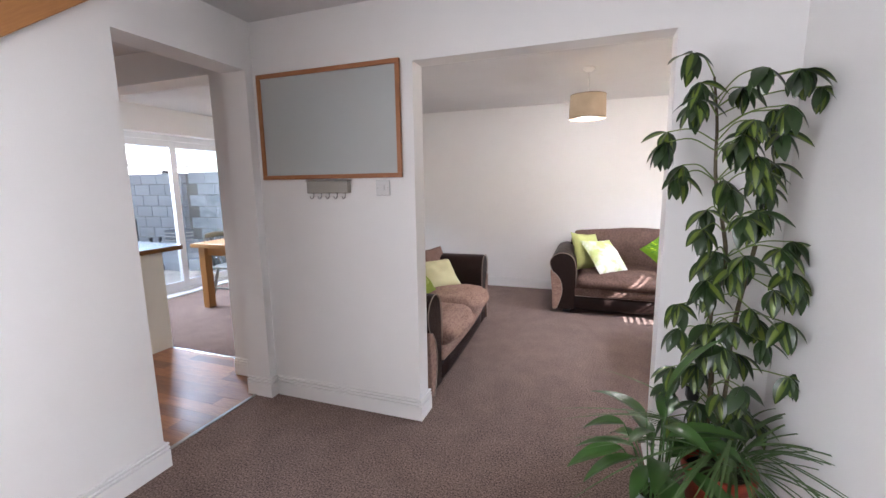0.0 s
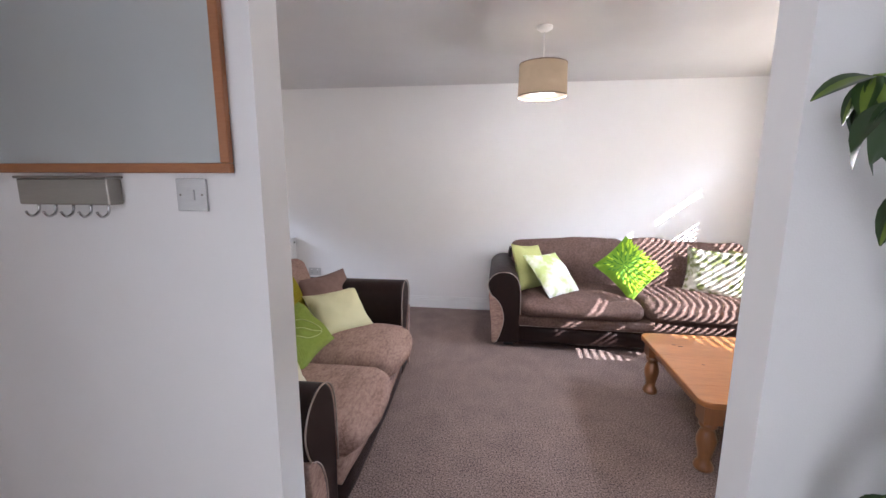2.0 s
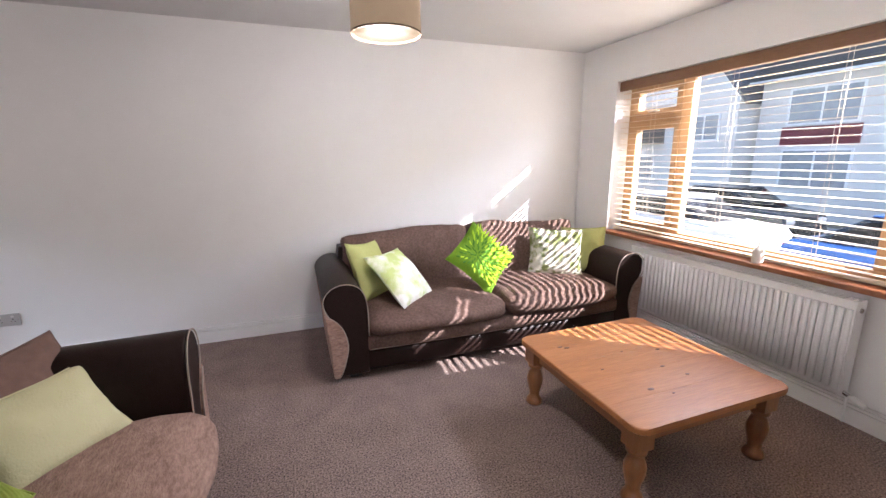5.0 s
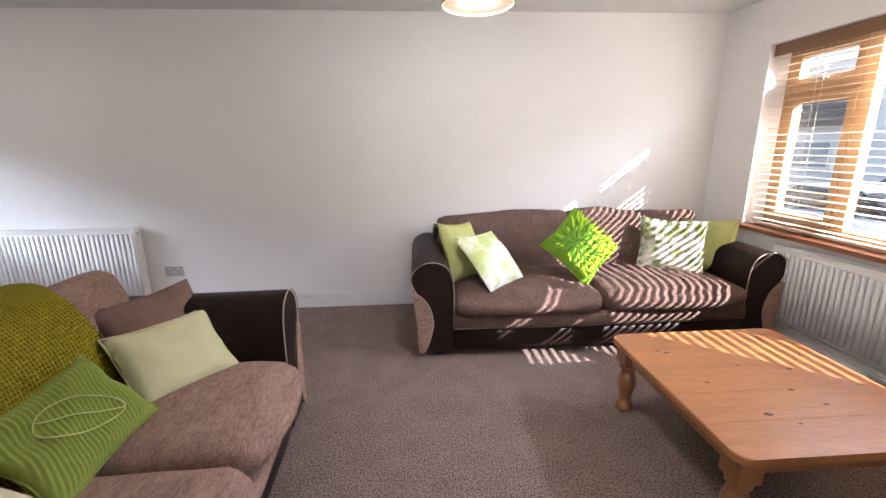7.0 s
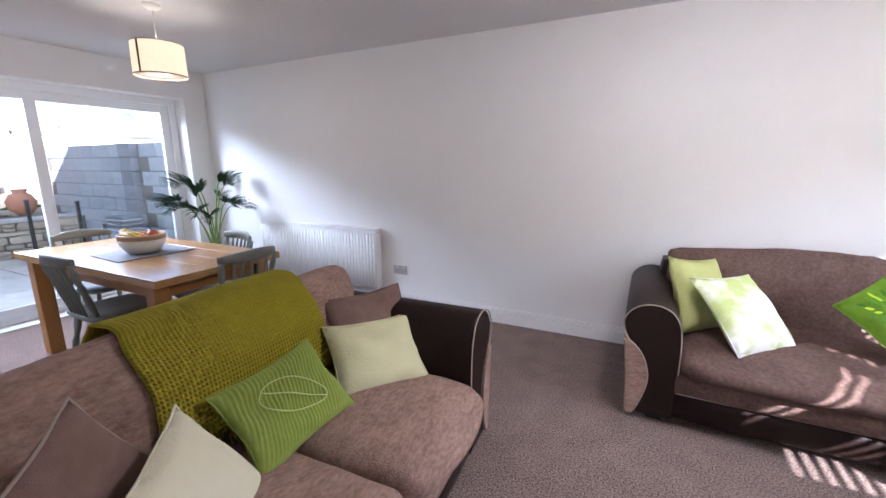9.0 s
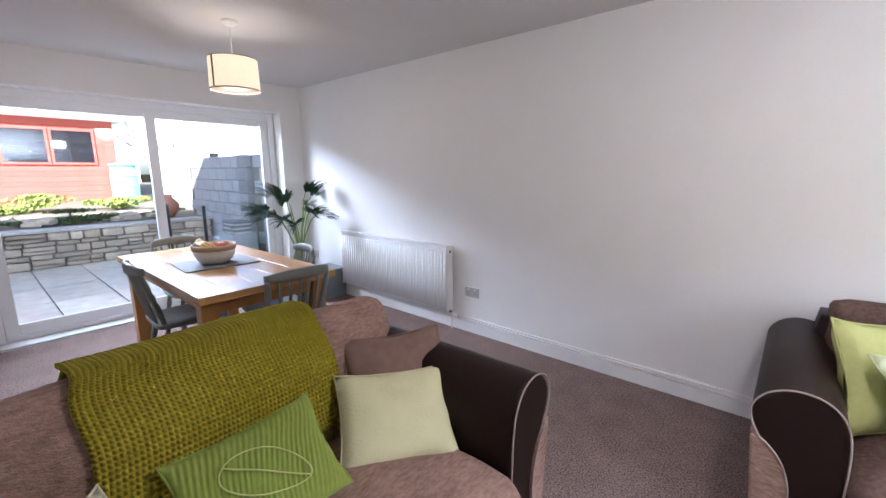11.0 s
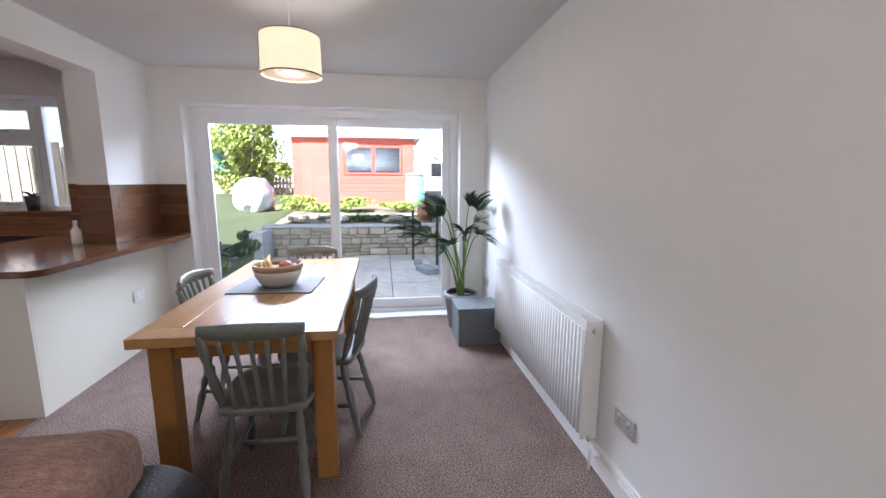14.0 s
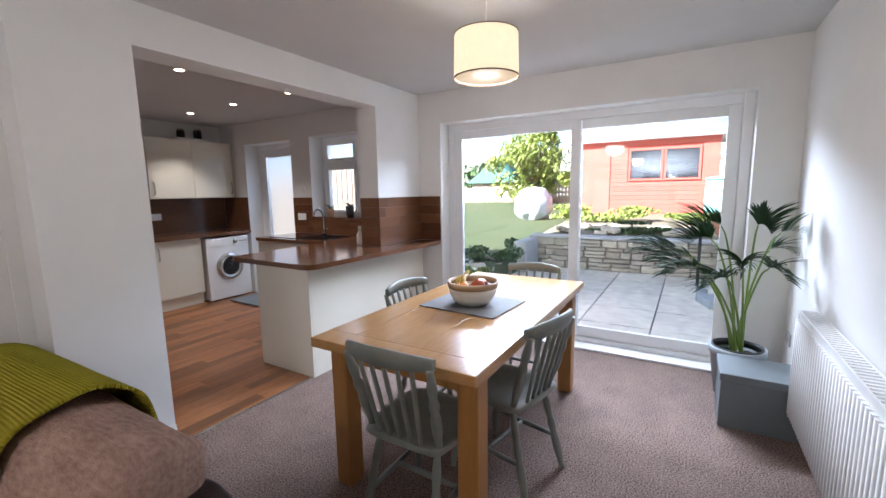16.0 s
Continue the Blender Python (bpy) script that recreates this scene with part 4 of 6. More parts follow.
def spindle_chair(m, label):
    """Back towards +y."""
    c = thing("dining_chair", label, "chair", "chairs round the table", m)
    bm = rbox((0, -0.01, 0.435), (0.42, 0.42, 0.038), 0.017, (0.0, 0.0, 0.0), 10)
    for v in bm.verts:
        v.co.x *= 1 - 0.10 * max(0, v.co.y / 0.2)
        v.co.z -= 0.010 * max(0, 1 - (v.co.x / 0.16) ** 2 - (v.co.y / 0.16) ** 2) if v.co.z > 0.43 else 0
        k = abs(v.co.x / 0.21) ** 4 * abs(v.co.y / 0.21) ** 4
        v.co.x *= 1 - 0.12 * k
        v.co.y *= 1 - 0.12 * k
    part("seat", bm, CHAIRPAINT, c)
    for sx in (-1, 1):
        for sy in (-1, 1):
            part("leg", turned((sx * (0.185 if sy < 0 else 0.175), sy * (0.20 if sy < 0 else 0.23), 0.0), (sx * 0.14, sy * 0.14 - 0.01, 0.42), 0.020), CHAIRPAINT, c)
        part("stretcher", spindle((sx * 0.165, -0.18, 0.17), (sx * 0.16, 0.19, 0.17), 0.013), CHAIRPAINT, c)
        part("back_post", turned((sx * 0.165, 0.155, 0.45), (sx * 0.195, 0.255, 0.80), 0.020), CHAIRPAINT, c)
    part("stretcher", spindle((-0.16, 0.0, 0.17), (0.16, 0.0, 0.17), 0.013), CHAIRPAINT, c)
    for k in (-2, -1, 0, 1, 2):
        part("spindle", spindle((k * 0.050, 0.185, 0.45), (k * 0.062, 0.275 - 0.002 * k * k, 0.80), 0.010), CHAIRPAINT, c)
    n = 14
    bm = bmesh.new()
    rows = []
    for i in range(n + 1):
        u = 2 * i / n - 1
        x, y = u * 0.203, 0.285 - 0.045 * u * u
        h = 0.034 - 0.012 * u * u
        zc = 0.822 - 0.008 * u * u
        rows.append([bm.verts.new(p) for p in ((x, y - 0.011, zc - h), (x, y + 0.011, zc - h), (x, y + 0.013, zc + h * 0.6), (x, y + 0.006, zc + h), (x, y - 0.006, zc + h), (x, y - 0.013, zc + h * 0.6))])
    for a, b in zip(rows, rows[1:]):
        for k in range(6):
            bm.faces.new((a[k], b[k], b[(k + 1) % 6], a[(k + 1) % 6])).smooth = True
    bm.faces.new(rows[0])
    bm.faces.new(rows[-1][::-1])
    bmesh.ops.recalc_face_normals(bm, faces=bm.faces[:])
    part("crest_rail", bm, CHAIRPAINT, c)
    return c


chair = spindle_chair(pose(-1.885, 1.86, 0, 0, 0, -90), "grey-green painted spindle-back wooden chair at the table")
for m in (pose(-2.34, 2.045, 0, 0, 0, -12), pose(-2.58, 1.51, 0, 0, 0, 178), pose(-3.27, 1.80, 0, 0, 0, 92)):
    copy_thing(chair, m)

mat_ob = thing("placemat", "dark grey slate placemat on the table", "placemat", m=pose(-2.57, 1.745, 0.765, 0, 0, -4))
part("slab", boxes((-0.20, -0.24, 0.0005, 0.20, 0.24, 0.006), bevel=0.002), SLATEMAT, mat_ob)
bowl = thing("fruit_bowl", "cream stoneware bowl with a tan rim", "bowl", m=pose(-2.57, 1.745, 0.771))
part("body", lathe([(0, 0), (0.085, 0), (0.105, 0.015), (0.132, 0.06), (0.140, 0.098), (0.134, 0.098), (0.125, 0.06), (0.098, 0.022), (0, 0.012)], 36), CERAMIC, bowl)
part("rim_band", lathe([(0.1405, 0.097), (0.146, 0.118), (0.145, 0.132), (0.138, 0.133), (0.134, 0.098), (0.1405, 0.097)], 36), CERAMICRIM, bowl, "unglazed tan rim")


def fruit(name, label, x, y, z, r, mat, squash=0.92):
    prof = [(0, -r * squash * 0.9), (r * 0.35, -r * squash), (r * 0.8, -r * 0.6 * squash), (r, 0), (r * 0.85, r * 0.6 * squash), (r * 0.4, r * squash), (0.004, r * squash * 0.82)]
    f = thing(name, label, "fruit", "fruit in the bowl", pose(-2.57 + x, 1.745 + y, z, 12, 20, 0))
    part("skin", lathe([(p.x, p.y) for p in curve_pts([(a, b, 0) for a, b in prof], 3)], 18), mat, f)
    part("stalk", tube([(0, 0, r * 0.7), (0.004, 0, r * 1.02)], 0.0022, 5), BARK, f)


fruit("apple", "red apple lying in the fruit bowl", 0.04, 0.055, 0.885, 0.040, APPLE)
fruit("apple", "red and yellow apple in the bowl", -0.05, 0.03, 0.87, 0.038, APPLE)
fruit("orange", "ripe orange lying in the fruit bowl", 0.06, -0.03, 0.868, 0.037, ORANGE, 0.97)
fruit("plum", "dark plum lying in the fruit bowl", 0.0, 0.09, 0.872, 0.030, PLUM)
fruit("apple", "yellowish apple lying in the fruit bowl", 0.0, -0.005, 0.845, 0.036, APPLE)
for k in range(3):
    b = thing("banana", "ripe spotted banana in the fruit bowl", "fruit", "bananas", pose(-2.57 - 0.02 + 0.01 * k, 1.745 - 0.075 + 0.018 * k, 0.862 + 0.006 * k, 0, 0, 10 * k))
    part("skin", tube(curve_pts([(0.075, 0.0, 0.0), (0.04, -0.012, 0.03), (0, -0.016, 0.042), (-0.045, -0.01, 0.045), (-0.08, 0, 0.07)], 4), [0.005] + [0.015] * 14 + [0.008, 0.005], 8), BANANA, b)


# ---- plants ----
def leaf_mesh(name, length, width, droop, fold, mat, n=6, mid=None, tip=1.0):
    """A blade along +y with a folded midrib; mid: another colour down its middle."""
    bm = bmesh.new()
    rows = []
    for i in range(n + 1):
        t = i / n
        w = width / 2 * (math.sin(math.pi * min(1, t ** 0.8 * 0.97 + 0.02)) ** 0.8) * (1 if t < 0.7 else tip + (1 - tip) * (1 - t) / 0.3)
        y, z = length * t * (1 - 0.12 * droop * t), -droop * length * t * t * 0.6
        xs = (-w, -w * 0.42, 0, w * 0.42, w)
        rows.append([bm.verts.new((x, y, z + abs(x) * fold)) for x in xs])
    for a, b in zip(rows, rows[1:]):
        for k in range(4):
            f = bm.faces.new((a[k], a[k + 1], b[k + 1], b[k]))
            f.smooth = True
            if mid and k in (1, 2):
                f.material_index = 1
    me = mesh_of(bm, name, mat)
    if mid:
        me.materials.append(mid)
    return me


def aim(place, way, roll=0.0, scale=1.0):
    return Matrix.Translation(place) @ Vector(way).to_track_quat("Y", "Z").to_matrix().to_4x4() @ pose(0, 0, 0, 0, roll, 0) @ Matrix.Diagonal((scale, scale, scale, 1))


def pot(name, label, x, y, r, h, mat, soil=True):
    p = thing(name, label, "plant pot", m=pose(x, y, 0))
    part("body", lathe([(0, 0), (r * 0.70, 0), (r * 0.95, h * 0.86), (r * 0.96, h * 0.86), (r, h * 0.87), (r, h), (r * 0.9, h), (r * 0.86, h * 0.80), (0, h * 0.80)], 32), mat, p)
    part("soil", lathe([(0, h * 0.84), (r * 0.5, h * 0.835), (r * 0.855, h * 0.815)], 24), SOIL, p, "dark potting soil")
    return p


def umbrella_plant(x, y, z0):
    rng = random.Random(11)
    u = thing("umbrella_plant", "tall variegated umbrella plant climbing up the wall", "plant", m=pose(x, y, 0))
    stem = curve_pts([(0, 0, z0), (0.02, 0.03, 0.55), (0.0, 0.05, 0.85), (0.03, 0.03, 1.1), (-0.02, 0.06, 1.4), (-0.03, 0.07, 1.62), (-0.05, 0.08, 1.80)], 6)
    part("stem", tube(stem, [0.012 - 0.008 * i / len(stem) for i in range(len(stem))], 8), BARK, u)
    part("stem", tube(curve_pts([(0.02, 0.02, z0), (0.08, 0.06, 0.5), (0.09, 0.07, 0.8), (0.13, 0.05, 1.15)], 6), 0.008, 7), BARK, u)
    plain = leaf_mesh("leaflet", 0.120, 0.050, 0.5, 0.25, LEAF, 6)
    var = leaf_mesh("leaflet_variegated", 0.120, 0.052, 0.5, 0.25, LEAF, 6, LEAFVAR)
    stalks = bmesh.new()
    spots = [(-0.15, -0.02, 1.87), (-0.22, -0.04, 1.55), (0.26, 0.0, 1.72), (0.20, -0.02, 1.78), (-0.11, 0.03, 1.70), (0.02, 0.0, 1.74)]
    for i in range(60):
        z = 0.42 + 1.36 * (i / 59)
        a = i * 2.4
        rad = 0.06 + 0.19 * rng.random()
        spots.append((0.03 + rad * math.cos(a), -0.02 - 0.16 * abs(math.sin(a)) + 0.06, z + rng.uniform(-0.05, 0.05)))
    for hub in spots:
        hub = Vector(hub)
        hub.y = min(hub.y, 0.16)
        root = min(stem, key=lambda p: (p - hub - Vector((0, 0, -0.05))).length)
        tube(curve_pts([root, (root + hub) / 2 + Vector((0, 0, 0.03)), hub], 4), 0.0026, 5, stalks)
        n = rng.choice((7, 8, 9))
        out = (hub - root)
        out.z = 0
        out = (out.normalized() if out.length > 0.01 else Vector((0, -1, 0))) + Vector((0, -0.35, 0))
        for k in range(n):
            a = k * math.tau / n + rng.random() * 0.4
            way = Vector((math.cos(a), math.sin(a) * 0.8, -1.0 - 0.9 * rng.random() + (0.9 if k % 4 == 0 else 0))) + out * 0.35
            if hub.y + way.normalized().y * 0.11 > 0.24:
                way.y = -way.y
            piece("leaflet", var if rng.random() < 0.55 else plain, u, aim(hub, way, rng.uniform(-25, 25), rng.uniform(0.65, 1.02)))
    part("stalk", stalks, PALMSTEM, u)
    return u


def lily(x, y, z0):
    rng = random.Random(5)
    p = thing("peace_lily", "peace lily with broad arching green leaves", "plant", m=pose(x, y, 0))
    broad = leaf_mesh("blade", 0.30, 0.095, 0.6, 0.35, LILY, 8)
    for i in range(22):
        a = i * 2.4
        lean = 0.25 + 0.75 * (i % 5) / 4
        h = 0.20 + 0.16 * rng.random() - 0.06 * lean
        base = Vector((0.03 * math.cos(a), 0.03 * math.sin(a), z0))
        tip = Vector((lean * 0.13 * math.cos(a), lean * 0.12 * math.sin(a), z0 + h))
        part("stalk", tube(curve_pts([base, (base + tip) / 2 + Vector((0, 0, 0.03)), tip], 4), 0.003, 5), LILY, p)
        piece("leaf", broad, p, aim(tip, (math.cos(a), math.sin(a), 0.75 - lean * 0.9), rng.uniform(-20, 20), rng.uniform(0.6, 0.95)))
    for dx, dz in ((0.02, 0.40),):
        piece("leaf", broad, p, aim((dx, 0, z0 + dz), (0.08, -0.05, 1), 20, 1.15))
        part("stalk", tube([(0, 0, z0), (dx, 0, z0 + dz)], 0.003, 5), LILY, p)


def strap_plant(x, y, z0):
    rng = random.Random(8)
    p = thing("spider_plant", "spider plant with a spray of narrow arching leaves", "plant", m=pose(x, y, 0))
    strap = leaf_mesh("blade", 0.50, 0.012, 1.6, 0.3, SPIDER, 10)
    strap2 = leaf_mesh("blade_low", 0.42, 0.011, 1.6, 0.3, SPIDER, 10)
    for i in range(95):
        a = i * 2.399
        up = rng.uniform(0.35, 2.0)
        way = Vector((math.cos(a), math.sin(a), up))
        sc = rng.uniform(0.6, 1.1)
        if y + way.normalized().y * 0.4 * sc > -0.02 or x + way.normalized().x * 0.36 * sc > 1.68:
            sc *= 0.62
        piece("leaf", strap if i % 3 else strap2, p, aim((0.02 * math.cos(a), 0.02 * math.sin(a), z0 + 0.05 + rng.uniform(0, 0.12)), way, rng.uniform(-15, 15), sc))
    part("crown", tube([(0, 0, z0 - 0.02), (0, 0, z0 + 0.2)], [0.03, 0.012], 8), SPIDER, p)


pot("plant_pot", "red glazed plant pot with dark soil", 1.45, -0.30, 0.135, 0.26, RED_CLAY)
umbrella_plant(1.40, -0.25, 0.20)
strap_plant(1.46, -0.40, 0.22)
wrap = pot("plant_pot", "plant pot wrapped in crinkled silver foil", 1.21, -0.44, 0.095, 0.19, SILVERBAG)
lily(1.20, -0.46, 0.15)


def palm(x, y, z0):
    rng = random.Random(3)
    p = thing("palm", "potted palm with fanned dark green fronds", "plant", m=pose(x, y, 0))
    blade = leaf_mesh("blade", 0.215, 0.016, 0.6, 0.5, PALMLEAF, 7)
    fronds = ((0.10, -0.40, 1.00), (0.12, 0.04, 1.17), (0.02, 0.17, 1.12), (0.16, -0.20, 1.08), (0.24, -0.28, 0.90), (0.22, 0.10, 0.92), (-0.06, -0.14, 1.15), (0.30, -0.04, 0.96), (-0.04, 0.13, 1.00), (0.05, -0.30, 0.93), (0.12, -0.10, 0.82))
    for k, (dx, dy, z) in enumerate(fronds):
        tip = Vector((dx, dy, z))
        base = Vector((0.03 * math.cos(k * 2), 0.03 * math.sin(k * 2), z0))
        flat = Vector((dx, dy, 0))
        line = curve_pts([base, base.lerp(tip, 0.5) - flat * 0.22, base.lerp(tip, 0.85) - flat * 0.14 + Vector((0, 0, 0.03)), tip], 5)
        fr = part("frond_stem", tube(line, [0.009 - 0.005 * i / len(line) for i in range(len(line))], 6), PALMSTEM, p, "pale green frond stem")
        out = flat.normalized()
        side = out.cross(Vector((0, 0, 1)))
        n = 43
        for i in range(n):
            s = 1 if i % 2 else -1
            f = i / (n - 1)
            root = line[-1] + (out * 0.15 + Vector((0, 0, 0.07 - 0.11 * f))) * f
            up = 1.45 if z > 1.05 else 0.8
            way = out * (0.30 + 0.8 * f) + side * s * (0.75 - 0.55 * f) + Vector((0, 0, up - 0.5 * f + rng.uniform(-0.18, 0.18)))
            sc = (0.70 + 0.45 * math.sin(math.pi * f)) * rng.uniform(0.85, 1.1)
            if y + (root + way.normalized() * 0.25 * sc).y > NORTH - 0.01:
                sc *= 0.3
            if x + (root + way.normalized() * 0.25 * sc).x < WEST - 0.12:
                sc *= 0.5
            piece("leaflet", blade, fr, aim(root, way, s * 20, sc))


palm_pot = pot("plant_pot", "blue-grey plastic plant pot with a black liner", -3.80, 3.12, 0.165, 0.34, GREYPOT)
part("liner", lathe([(0.148, 0.30), (0.150, 0.346), (0.140, 0.348), (0.134, 0.30), (0.148, 0.30)], 32), BLACK, palm_pot, "black inner pot")
palm(-3.80, 3.12, 0.27)
gb = thing("storage_box", "dark grey lidded storage box on the carpet", "box", m=pose(-3.455, 3.19, 0))
part("body", boxes((-0.165, -0.185, 0.0, 0.165, 0.185, 0.285), bevel=0.004), GREYBOX, gb)
part("lid", boxes((-0.172, -0.192, 0.286, 0.172, 0.192, 0.332), bevel=0.005), GREYBOX, gb, "slate grey lid")
plug = thing("power_adapter", "black power adapter plugged in by the plant", "adapter", m=pose(1.40, 0.0, 0.42))
part("body", boxes((-0.025, -0.05, -0.03, 0.025, 0.0, 0.03), bevel=0.006), BLACK, plug)
part("cable", tube(curve_pts([(0, -0.03, -0.03), (0.01, -0.03, -0.1), (-0.01, -0.02, -0.2), (0.03, -0.03, -0.40)], 5), 0.003, 6), BLACK, plug)

# ---- hall ----
wb = thing("whiteboard", "grey-white wipe board in a cherry wood frame", "whiteboard", m=pose(-0.548, 0.0, 1.757))
part("board", boxes((-0.455, -0.010, -0.295, 0.455, -0.002, 0.295)), BOARD, wb, "glossy pale board")
for r in ((-0.478, -0.022, 0.287, 0.478, -0.001, 0.312), (-0.478, -0.022, -0.312, 0.478, -0.001, -0.287), (-0.478, -0.022, -0.2868, -0.453, -0.001, 0.2868), (0.453, -0.022, -0.2868, 0.478, -0.001, 0.2868)):
    part("frame_bar", boxes(r, bevel=0.003), BOARDFRAME, wb)
rack = thing("key_rack", "brushed metal letter rack with five key hooks", "key rack", m=pose(-0.545, 0.0, 1.40))
part("tray", boxes((-0.14, -0.045, -0.04, 0.14, -0.002, 0.03), bevel=0.004), STEEL, rack)
part("lip", boxes((-0.145, -0.05, 0.0302, 0.145, 0.0, 0.037), bevel=0.003), STEEL, rack)
for i in range(5):
    x = -0.11 + i * 0.055
    part("hook", tube(curve_pts([(x, -0.02, -0.04), (x, -0.024, -0.062), (x, -0.042, -0.072), (x, -0.056, -0.058)], 4), 0.0035, 6), CHROME, rack)
stair = thing("stair_string", "varnished wooden stair string beside the hall wall", "stair")
ob = part("string", boxes((-0.02, -1.7, -0.11, 0.02, 0.30, 0.11), bevel=0.006), STAIRWOOD, stair)
stair.matrix_basis = pose(-1.02, -1.02, 2.20, 38)


# ---- sliding door ----
sd = tagged(new("door_1"), "white plastic framed sliding glass patio door", "patio door", kind="structure")
DX0, DX1 = WEST - 0.235, WEST - 0.165
part("door_frame", boxes((DX0, SY0, 0.0, DX1, SY0 + 0.07, SZ1), (DX0, SY1 - 0.07, 0.0, DX1, SY1, SZ1), (DX0, SY0 + 0.07, SZ1 - 0.07, DX1, SY1 - 0.07, SZ1), (DX0, SY0 + 0.07, 0.0, DX1, SY1 - 0.07, 0.06), bevel=0.006), UPVC, sd)
for y0, y1, dx in ((SY0 + 0.07, 1.945, 0.02), (1.865, SY1 - 0.07, -0.01)):
    a, b = DX0 + 0.012 + dx, DX0 + 0.052 + dx
    s = part("sash", boxes((a, y0, 0.06, b, y0 + 0.085, SZ1 - 0.07), (a, y1 - 0.085, 0.06, b, y1, SZ1 - 0.07), (a, y0 + 0.085, SZ1 - 0.15, b, y1 - 0.085, SZ1 - 0.07), (a, y0 + 0.085, 0.06, b, y1 - 0.085, 0.155), bevel=0.005), UPVC, sd, "white sliding sash")
    g = part("pane", boxes((a + 0.016, y0 + 0.08, 0.15, a + 0.022, y1 - 0.08, SZ1 - 0.145)), GLASS, s)
    g.visible_shadow = False
part("sill", boxes((DX1, SY0 + 0.001, 0.0, WEST - 0.002, SY1 - 0.001, 0.018), bevel=0.004), UPVC, sd)

# ---- kitchen ----
kd = tagged(new("door_2"), "white plastic back door with obscured glass", "door", kind="structure")
a, b = W1 + 0.03, W1 + 0.09
part("door_frame", boxes((a, KD0, 0.0, b, KD0 + 0.06, KDZ), (a, KD1 - 0.06, 0.0, b, KD1, KDZ), (a, KD0 + 0.06, KDZ - 0.06, b, KD1 - 0.06, KDZ), bevel=0.004), UPVC, kd)
part("door_leaf", boxes((a + 0.008, KD0 + 0.062, 0.01, b - 0.002, KD0 + 0.16, KDZ - 0.062), (a + 0.008, KD1 - 0.16, 0.01, b - 0.002, KD1 - 0.062, KDZ - 0.062), (a + 0.008, KD0 + 0.16, 0.01, b - 0.002, KD1 - 0.16, 0.30), (a + 0.008, KD0 + 0.16, KDZ - 0.17, b - 0.002, KD1 - 0.16, KDZ - 0.062), bevel=0.004), UPVC, kd)
g = part("pane", boxes((a + 0.02, KD0 + 0.155, 0.295, a + 0.028, KD1 - 0.155, KDZ - 0.165)), FROST, kd, "obscured glass pane")
g.visible_shadow = False
part("door_handle", tube([(b, KD1 - 0.10, 1.03), (b + 0.045, KD1 - 0.10, 1.03), (b + 0.05, KD1 - 0.21, 1.03)], 0.009, 8), STEEL, kd)
kw = tagged(new("window_2"), "white plastic kitchen window with an opening top light", "window", kind="structure")
part("window_frame", boxes((a, KW0, KWZ0, b, KW0 + 0.055, KWZ1), (a, KW1 - 0.055, KWZ0, b, KW1, KWZ1), (a, KW0 + 0.055, KWZ1 - 0.055, b, KW1 - 0.055, KWZ1), (a, KW0 + 0.055, KWZ0, b, KW1 - 0.055, KWZ0 + 0.055), (a, -0.70, KWZ0 + 0.055, b, -0.64, KWZ1 - 0.055), bevel=0.004), UPVC, kw)
part("transom", boxes((a, KW0 + 0.055, 1.74, b, -0.70, 1.80), bevel=0.004), UPVC, kw)
for z0, z1 in ((KWZ0 + 0.055, 1.74), (1.80, KWZ1 - 0.055)):
    s = part("sash", boxes((a + 0.01, KW0 + 0.057, z0, b + 0.01, KW0 + 0.10, z1), (a + 0.01, -0.745, z0, b + 0.01, -0.702, z1), (a + 0.01, KW0 + 0.10, z1 - 0.042, b + 0.01, -0.745, z1), (a + 0.01, KW0 + 0.10, z0, b + 0.01, -0.745, z0 + 0.042), bevel=0.003), UPVC, kw)
    g = part("pane", boxes((a + 0.03, KW0 + 0.095, z0 + 0.038, a + 0.036, -0.74, z1 - 0.038)), GLASS, s)
    g.visible_shadow = False
    part("sash_handle", tube([(b + 0.02, -1.02, z0 + 0.02), (b + 0.035, -0.97, z0 + 0.022), (b + 0.02, -0.90, z0 + 0.02)], 0.006, 8), STEEL, s)
g = part("pane", boxes((a + 0.03, -0.645, KWZ0 + 0.05, a + 0.036, KW1 - 0.05, KWZ1 - 0.05)), GLASS, kw)
g.visible_shadow = False
part("window_sill", boxes((b, KW0 + 0.001, KWZ0, WEST + 0.02, KW1 - 0.001, KWZ0 + 0.022), bevel=0.004), WALNUT_TOP, kw, "dark wood sill")


def bow_handle(parent, x, y, z, h):
    part("handle", tube(curve_pts([(x, y, z), (x, y - 0.022, z + h * 0.12), (x, y - 0.030, z + h * 0.5), (x, y - 0.022, z + h * 0.88), (x, y, z + h)], 4), 0.0075, 8), CHROME, parent, "chrome bow handle")


def cabinet(label, w, d, h, plinth, m, doors=1, handle_side=1, wall=False):
    """Front towards -y at y = 0, from x = 0."""
    c = thing("wall_cabinet" if wall else "base_cabinet", label, "cabinet", "kitchen cabinets", m)
    part("body", boxes((0.001, 0.02, plinth, w - 0.001, d, h)), CREAMGLOSS, c)
    if plinth:
        part("plinth", boxes((0.001, 0.055, 0.0, w - 0.001, 0.07, plinth - 0.002)), CREAMGLOSS, c)
    for k in range(doors):
        x0, x1 = w * k / doors + 0.002, w * (k + 1) / doors - 0.002
        dr = part("door", boxes((x0, 0.0, plinth + 0.003, x1, 0.019, h - 0.003), bevel=0.003), CREAMGLOSS, c, "cream gloss door")
        hx = x1 - 0.045 if handle_side > 0 else x0 + 0.045
        bow_handle(dr, hx, 0.0, (plinth + 0.05) if wall else (h - 0.24), 0.16)
    return c


